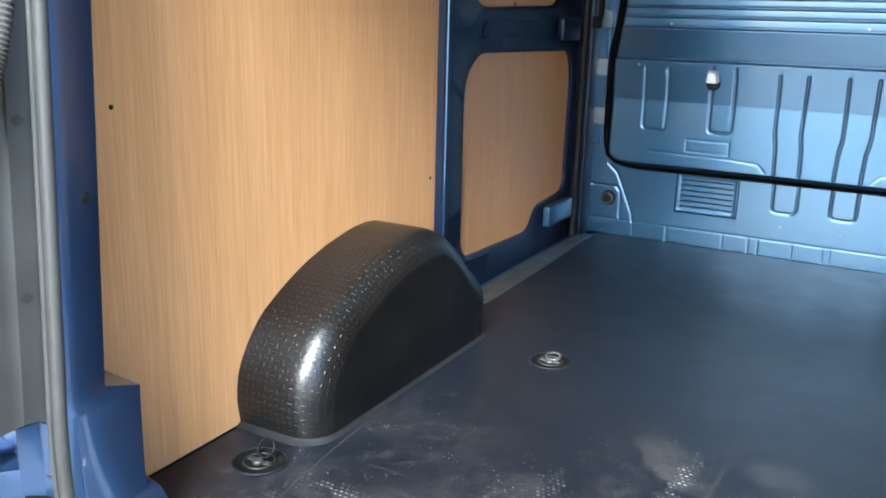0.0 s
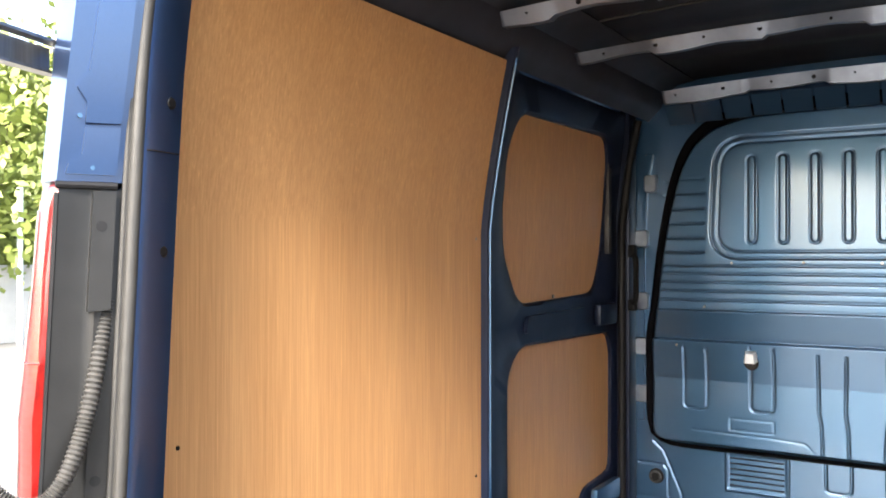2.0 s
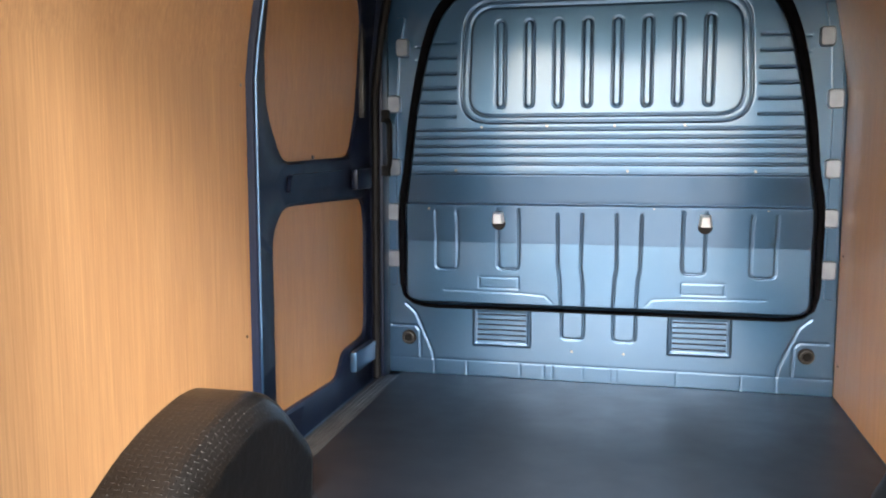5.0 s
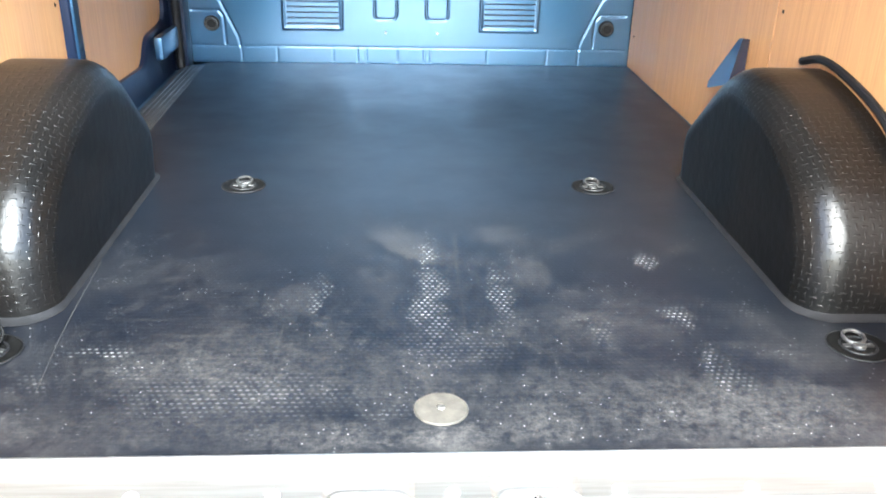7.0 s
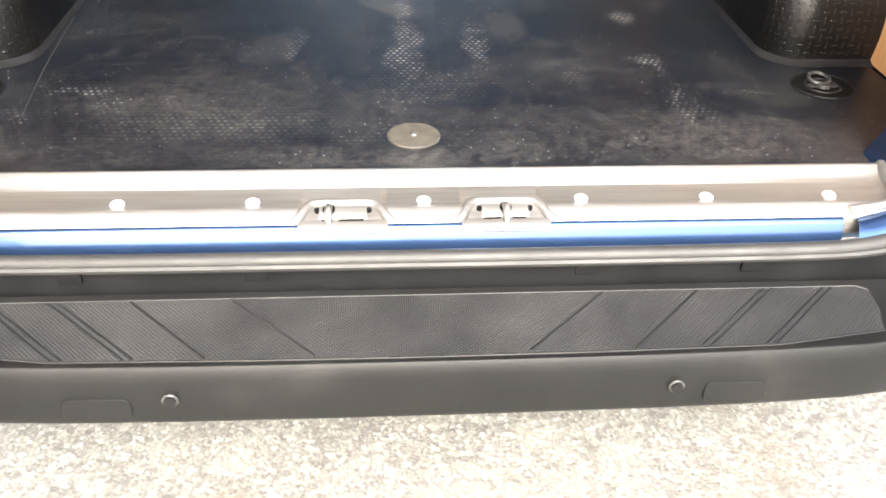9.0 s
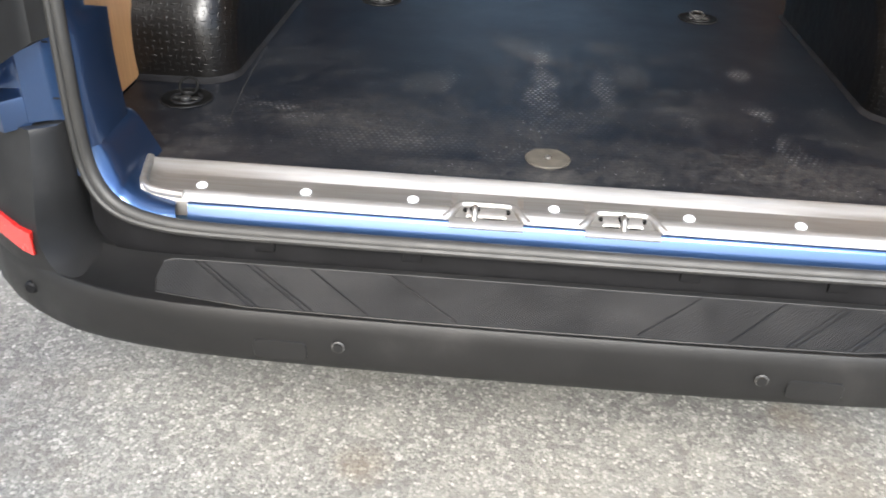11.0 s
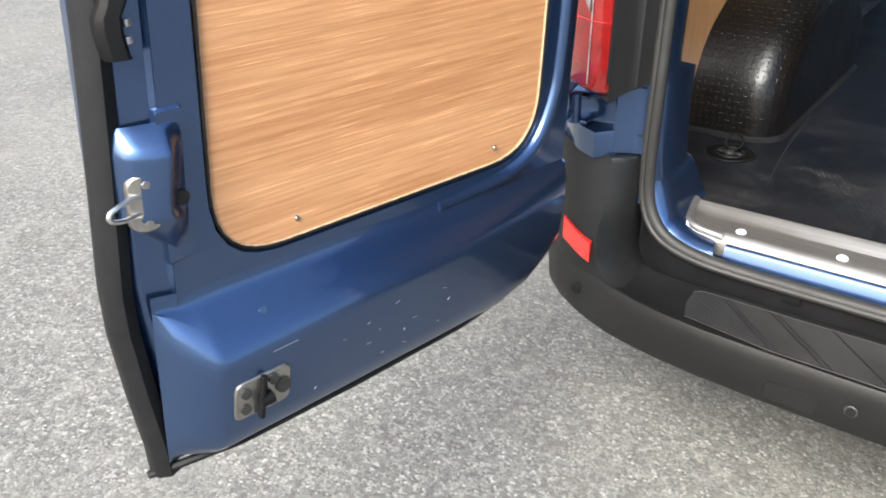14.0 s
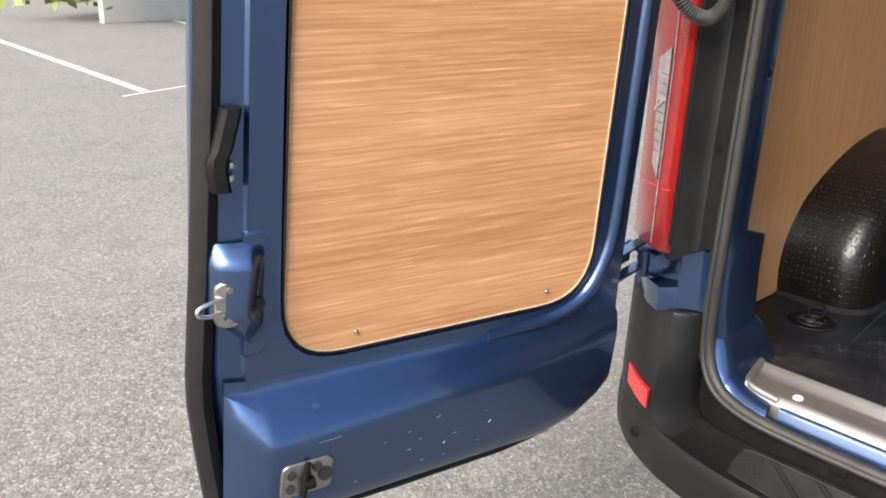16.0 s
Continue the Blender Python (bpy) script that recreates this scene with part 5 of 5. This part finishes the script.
for side in (-1, 1):
    for x0, x1, twin in ((0.563, 0.446, 0.012), (0.479, 0.362, 0.012), (0.375, 0.266, 0.0), (0.245, 0.133, 0.0)):
        for gap in {0.0, twin}:
            bm = tube([(side * (x0 - gap), -0.104, 0.4866), (side * (x1 - gap), -0.210, 0.4820)], 0.0017, 6)
            part("tread_groove", bm, "bumper", tread)
for x in (-0.455, 0.227, 0.457, -0.215):
    part("panel_clip", boxes(((x - 0.016, tail(-0.076, 0.8) - 0.004, 0.498), (x + 0.016, tail(-0.076, 0.8) + 0.004, 0.516)), bevel=0.002), "black", van)
for x in (-0.308, 0.318):
    s_part = part("parking_sensor", disc((x, -0.2325, 0.4365), 0.0075, 0.010, "Y", 20), "bumper", bumper, "round grey parking sensor")
    part("sensor_ring", tube([(x + 0.0088 * math.cos(k), -0.234, 0.4365 + 0.0088 * math.sin(k)) for k in (2 * math.pi * j / 20 for j in range(21))], 0.0016, 6), "conduit", bumper)
for s in (-1, 1):
    part("parking_sensor", disc((s * 0.832, -0.135, 0.432), 0.011, 0.010, "Y", 16, 0.003), "black", bumper)
    part("tow_cover", plate([(p.x, p.y) for p in rounded([(s * 0.440, 0.404), (s * 0.357, 0.404), (s * 0.357, 0.438), (s * 0.440, 0.438)], 0.012, 4)], lambda a, b, d: (a, d - 0.012 * (0.43 - b) * -1, b), -0.2318, -0.2240, None, 0.001), "bumper", bumper)
    # corner cladding rising beside the step
    def foot(z, lift):
        k, up = 1 - lift, 0.30 * max(0.0, z - 0.53)
        pts = [(0.757 - 0.05 * k, -0.050 - 0.02 * k), (0.760 - 0.055 * k, -0.075 - 0.03 * k), (0.776 - 0.06 * k, -0.115 - 0.05 * k + up * 0.5), (0.795 - 0.05 * k, -0.148 - 0.025 * k + up), (0.825, -0.1375 + up), (0.862, -0.1125 + up * 0.8), (0.905, -0.080 + up * 0.5), (0.942, -0.038 + up * 0.3), (0.968, 0.012), (0.984, 0.08), (0.988, 0.25), (0.895, 0.25), (0.892, 0.06), (0.762, 0.0)]
        return [(s * a, b, z) for a, b in pts]
    clad = part("corner_cladding", loft([foot(0.478, 0.0), foot(0.486, 0.45), foot(0.500, 0.72), foot(0.525, 0.92), foot(0.56, 1.0), foot(0.688, 1.0), foot(0.696, 1.05)]), "bumper", bumper, "black corner cladding of the bumper", 40)
    bm = loft([[(s * x, y - d, z) for x, y, z in ((0.803, -0.1470, 0.505), (0.803, -0.1465, 0.544), (0.828, -0.1350, 0.547), (0.862, -0.1105, 0.551), (0.888, -0.0910, 0.554), (0.888, -0.0915, 0.510), (0.862, -0.1112, 0.509), (0.828, -0.1355, 0.507))] for d in (0.0035, -0.006)])
    part("reflector", bm, "reflector", bumper, "red rectangular reflector")

# wiring conduit from the pillar to the door
path = curve_points([(-0.768, -0.028, 1.530), (-0.766, -0.036, 1.490), (-0.762, -0.050, 1.430), (-0.758, -0.068, 1.370), (-0.757, -0.085, 1.323), (-0.760, -0.108, 1.274), (-0.768, -0.136, 1.250), (-0.782, -0.166, 1.256), (-0.800, -0.190, 1.285), (-0.822, -0.218, 1.345), (-0.824, -0.258, 1.395)], 16)
part("wiring_conduit", tube(path, 0.0095, 10, ribs=0.0035), "conduit", van, "grey corrugated wiring conduit between body and door")

# ---- open rear door ----
TH = radians(13.0)
U, N, P0 = Vector((-math.sin(TH), -math.cos(TH), 0)), Vector((math.cos(TH), -math.sin(TH), 0)), Vector((-0.908, -0.80, 0))


def at_door(a, z, off):
    """Along the door to its free edge, height, and depth towards its inner side; the door leans with the tail."""
    return P0 + U * (a - 0.075 * (z - 0.85)) + N * off + Vector((0, 0, z))


skin = [(p.x, p.y) for p in rounded([(-0.535, 0.66), (-0.40, 0.548), (0.09, 0.548), (0.135, 0.565), (0.160, 0.75), (0.160, 2.16), (-0.535, 2.16)], 0.06)]
rear_door = part("rear_door", plate(skin, at_door, -0.030, -0.075, None, 0.01), "paint", van, "rear door swung open, dark metallic blue inside")
outer = [(-0.522, 0.765), (0.135, 0.765), (0.135, 2.10), (-0.522, 2.10)]
hole = [(p.x, p.y) for p in rounded([(-0.458, 0.797), (0.084, 0.797), (0.084, 1.52), (-0.458, 1.52)], 0.095, 8)]
part("inner_frame", frame_plate(outer, hole, (-0.18, 1.2), at_door, 0.0, -0.05, 0.006, outer), "paint", rear_door, "pressed blue inner door frame", 30)
ply_line = [(p.x, p.y) for p in rounded([(-0.456, 0.799), (0.082, 0.799), (0.082, 1.518), (-0.456, 1.518)], 0.094, 8)]
ply_panel = part("door_lining", plate(ply_line, at_door, -0.004, -0.012, None, 0.0), "door_ply", rear_door, "plywood door lining with level grain")
edge = [at_door(*p, -0.0035) for p in ply_line]
part("lining_edge", tube([*edge, edge[0]], 0.0015, 6), "ply_edge", rear_door, "pale cut edge of the plywood")
gap = [at_door(p.x, p.y, -0.001) for p in (Vector(q) for q in hole)]
part("lining_gap", tube([*gap, gap[0]], 0.0017, 6), "black_seal", rear_door)
for a, z in ((-0.03, 0.822), (-0.37, 0.822), (-0.03, 1.49), (-0.37, 1.49)):
    bm = bmesh.new()
    bmesh.ops.create_icosphere(bm, subdivisions=2, radius=0.0036, matrix=Matrix.Translation(at_door(a, z, -0.003)))
    part("lining_screw", bm, "zinc", rear_door)
bead = [(-0.497, 2.08), (-0.497, 1.50), (-0.497, 1.10), (-0.496, 0.94), (-0.486, 0.865), (-0.455, 0.805), (-0.400, 0.776), (-0.32, 0.768), (-0.26, 0.766)]
part("frame_bead", tube(curve_points([at_door(a, z, -0.006 if z < 0.77 else -0.003) for a, z in bead], 6), 0.013, 12), "paint", rear_door, "rounded bead along the hinge side", 80)
# lower shelf pressing, shallower towards the hinges
def bulge(a):
    return float(np.interp(a, (-0.526, -0.5255, -0.50, -0.45, -0.38, -0.25, -0.05, 0.105, 0.118, 0.150, 0.165), (0.0, 0.24, 0.34, 0.46, 0.60, 0.76, 0.92, 1.0, 0.92, 0.3, 0.0)))


rows = []
for a, da in ((k, bulge(k)) for k in (0.165, 0.150, 0.118, 0.105, -0.05, -0.15, -0.25, -0.32, -0.38, -0.45, -0.50, -0.5255, -0.526)):
    dz = 0.03 * (1 - da)
    lift = 0.060 * max(0.0, (-0.38 - a) / 0.14) ** 2
    rows.append([at_door(a, z + dz * (0.2 if z > 0.74 else (1 if z > 0.6 else 0)) + (lift if z < 0.62 else 0), o * da + (1 - da) * -0.004) for z, o in ((0.780, 0.0), (0.766, 0.002), (0.757, 0.008), (0.737, 0.028), (0.714, 0.050), (0.704, 0.0545), (0.697, 0.0575), (0.688, 0.058), (0.60, 0.047), (0.578, 0.043), (0.566, 0.032), (0.556, 0.0), (0.552, -0.04))])
part("lower_pressing", loft(rows, False, False), "paint", rear_door, "bulged lower door pressing with scratches", 55)
rng = random.Random(11)
for k in range(15):
    a, z, w = rng.gauss(-0.15, 0.07), rng.uniform(0.60, 0.675), rng.uniform(0.002, 0.008)
    if k == 0:
        a, z, w = 0.045, 0.692, 0.035
    p = at_door(a, z, bulge(a) * (0.058 - 0.125 * max(0.0, 0.688 - z)) - 0.0002)
    part("scratch", tube([p, p - U * w + Vector((0, 0, rng.uniform(-0.002, 0.004)))], 0.0007, 5), "bow", rear_door, "pale paint scratch")
# free edge: stepped jamb, striker block, handle, seal
bm = loft([[at_door(a + 0.011 - 0.17 * max(0.0, 0.80 - z), z, o) for a, o in ((0.122, -0.001), (0.125, -0.004), (0.129, -0.008), (0.160, -0.012), (0.166, -0.018), (0.190, -0.034), (0.190, -0.05), (0.122, -0.05))] for z in (0.60, 0.80, 0.9, 1.3, 1.7, 2.1)])
part("edge_jamb", bm, "paint", rear_door, "stepped painted door edge", 30)
raised = [(p.x, p.y) for p in rounded([(0.098, 0.825), (0.130, 0.82), (0.130, 1.000), (0.098, 1.000)], 0.006, 2)]
part("jamb_pressing", plate(raised, lambda a, z, o: at_door(a + 0.011, z, o), 0.004, -0.01, None, 0.003), "paint", rear_door)
rows = []
for z, k in ((0.836, 0.0), (0.856, 0.35), (0.884, 0.95), (0.90, 1.0), (0.945, 1.0), (0.962, 0.9), (0.978, 0.35), (0.986, 0.0)):
    most = float(np.interp(z, (0.836, 0.892), (0.118, 0.180)))
    waist = 0.010 * math.exp(-((z - 0.915) / 0.022) ** 2)
    rows.append([at_door(min(a + (waist if i in (1, 2, 3) else 0.0), most) + 0.011, z, o) for i, (a, o) in enumerate(((0.100, 0.003), (0.108, 0.003 + 0.006 * k), (0.122, 0.002 + 0.024 * k), (0.130, 0.0 + 0.028 * k), (0.162, -0.008 + 0.022 * k), (0.174, -0.022 + 0.018 * k), (0.180, -0.03), (0.180, -0.04)))])
rows = list(zip(*(curve_points(c, 4) for c in zip(*rows))))
rows = [curve_points(r, 3) for r in rows]
part("striker_block", loft(rows, False, False), "paint", rear_door, "bulged striker block on the door edge", 80)
disc_line = [(p.x, p.y) for p in rounded([(0.140, 0.876), (0.171, 0.876), (0.171, 0.940), (0.140, 0.940)], 0.014, 4)]
striker = part("striker_plate", plate(disc_line, lambda a, z, o: at_door(a + 0.011, z, o + (0.172 - a) * 0.35), 0.012, 0.004, None, 0.002), "zinc", rear_door, "zinc striker plate with a steel loop")
for z in (0.886, 0.930):
    part("striker_bolt", tube([at_door(0.164, z, 0.012), at_door(0.164, z, 0.0215)], 0.0046, 6), "zinc", striker)
loop = [at_door(a + 0.011, z, o) for a, z, o in ((0.158, 0.918, 0.014), (0.182, 0.9165, 0.021), (0.195, 0.912, 0.024), (0.195, 0.904, 0.024), (0.182, 0.899, 0.021), (0.158, 0.897, 0.014))]
part("striker_loop", tube(curve_points(loop, 4), 0.0028, 8), "chrome", rear_door)
part("edge_buffer", tube([at_door(0.121, 0.900, 0.004), at_door(0.121, 0.900, 0.0105)], 0.009, 14), "cover", rear_door, "round black rubber buffer")
rows = [[at_door(a + sh + 0.013, z, o) for a, o in ((0.144, -0.01), (0.145, 0.009), (0.150, 0.014), (0.164, 0.011), (0.170, 0.004), (0.170, -0.02))] for z, sh in ((1.058, 0.000), (1.062, 0.002), (1.085, 0.006), (1.100, 0.006), (1.112, 0.000), (1.125, -0.003), (1.155, -0.010), (1.164, -0.011))]
pull = part("inner_handle", loft(rows), "black", rear_door, "black plastic inner release handle", 30)
for z in (1.075, 1.092):
    q = at_door(0.159, z, 0.004)
    part("handle_rivet", boxes((q - Vector((0.004, 0.004, 0.004)), q + Vector((0.004, 0.004, 0.004))), bevel=0.002), "chrome", rear_door)
seal_path = [(0.182, 2.10), (0.183, 1.7), (0.187, 1.2), (0.194, 0.95), (0.200, 0.80), (0.198, 0.75), (0.186, 0.66), (0.172, 0.575), (0.168, 0.531)]
bm = loft([[at_door(a + da, z, o) for da, o in ((-0.022, -0.030), (-0.020, -0.012), (-0.006, -0.006), (0.008, -0.014), (0.012, -0.03), (0.006, -0.05), (-0.022, -0.05))] for a, z in seal_path])
door_seal = part("edge_seal", bm, "black_seal", rear_door, "black rubber seal along the door's free edge", 50)
bm = tube([at_door(0.182, 0.530, -0.03), at_door(0.15, 0.546, -0.004), at_door(0.08, 0.5585, 0.022), at_door(-0.10, 0.5585, 0.021), at_door(-0.30, 0.5595, 0.014), at_door(-0.40, 0.566, 0.006)], 0.0058, 8)
part("bottom_seal", bm, "black_seal", rear_door, "frayed black rubber seal under the door")
plate_line = [(p.x, p.y) for p in rounded([(0.022, 0.612), (0.100, 0.612), (0.100, 0.668), (0.022, 0.668)], 0.012, 4)]
latch = part("latch_plate", plate(plate_line, lambda a, z, o: at_door(a, z, o - 0.125 * max(0.0, 0.688 - z)), 0.0605, 0.050, None, 0.002), "zinc", rear_door, "zinc latch plate on the door's lower edge")
for a, z, r in ((0.086, 0.652, 0.008), (0.086, 0.628, 0.008), (0.048, 0.656, 0.008), (0.034, 0.640, 0.012)):
    part("latch_bolt", tube([at_door(a, z, 0.050), at_door(a, z, 0.0640 - 0.125 * (0.688 - z))], r * 0.9, 14), "scuff", rear_door)
bm = tube([at_door(0.066, 0.608, 0.056), at_door(0.066, 0.64, 0.062), at_door(0.062, 0.668, 0.060)], 0.0042, 8)
tube([at_door(0.070, 0.634, 0.060), at_door(0.052, 0.634, 0.060)], 0.009, 10, bm)
part("latch_claw", bm, "black", rear_door, "black latch claw")
part("dimple", tube([at_door(0.042, 0.735, 0.026), at_door(0.042, 0.737, 0.0312)], 0.005, 12), "paint", rear_door)
for z in (0.790, 1.90):
    y = tail(-0.085, z)
    for lo, hi, off in ((0.022, 0.027, 0.0), (-0.027, -0.022, 0.0), (-0.022, 0.022, 0.016)):
        deep = 0.024 if off == 0.0 else 0.004
        rows = [[at_door(-0.505, z + dz, o - off) for dz, o in ((lo, -0.072), (hi, -0.072), (hi, -0.072 + deep), (lo, -0.072 + deep))], [(-0.893 + dx - off, y, z + dz) for dz, dx in ((lo, -0.012), (hi, -0.012), (hi, -0.012 + deep), (lo, -0.012 + deep))]]
        # Zinc on the upper arm stands for daylight reflected by blue paint.
        part("hinge_arm", loft(rows), "paint" if z < 1 else "zinc", rear_door, "door hinge arm")

# ---- wheels under the body ----
for s in (-1, 1):
    for y in (0.85,):
        wheel = thing("wheel_assembly", (s * 0.87, y, GROUND), "black road tyre on a steel rim under the van", "wheel", "van wheels")
        wheel.name = "wheel"
        bm = disc((s * 0.87, y, GROUND + 0.34), 0.34, 0.20, "X", 36, 0.03)
        part("tyre", bm, "tyre", wheel)
        part("rim", disc((s * 0.965, y, GROUND + 0.34), 0.21, 0.03, "X", 28, 0.01), "zinc", wheel)
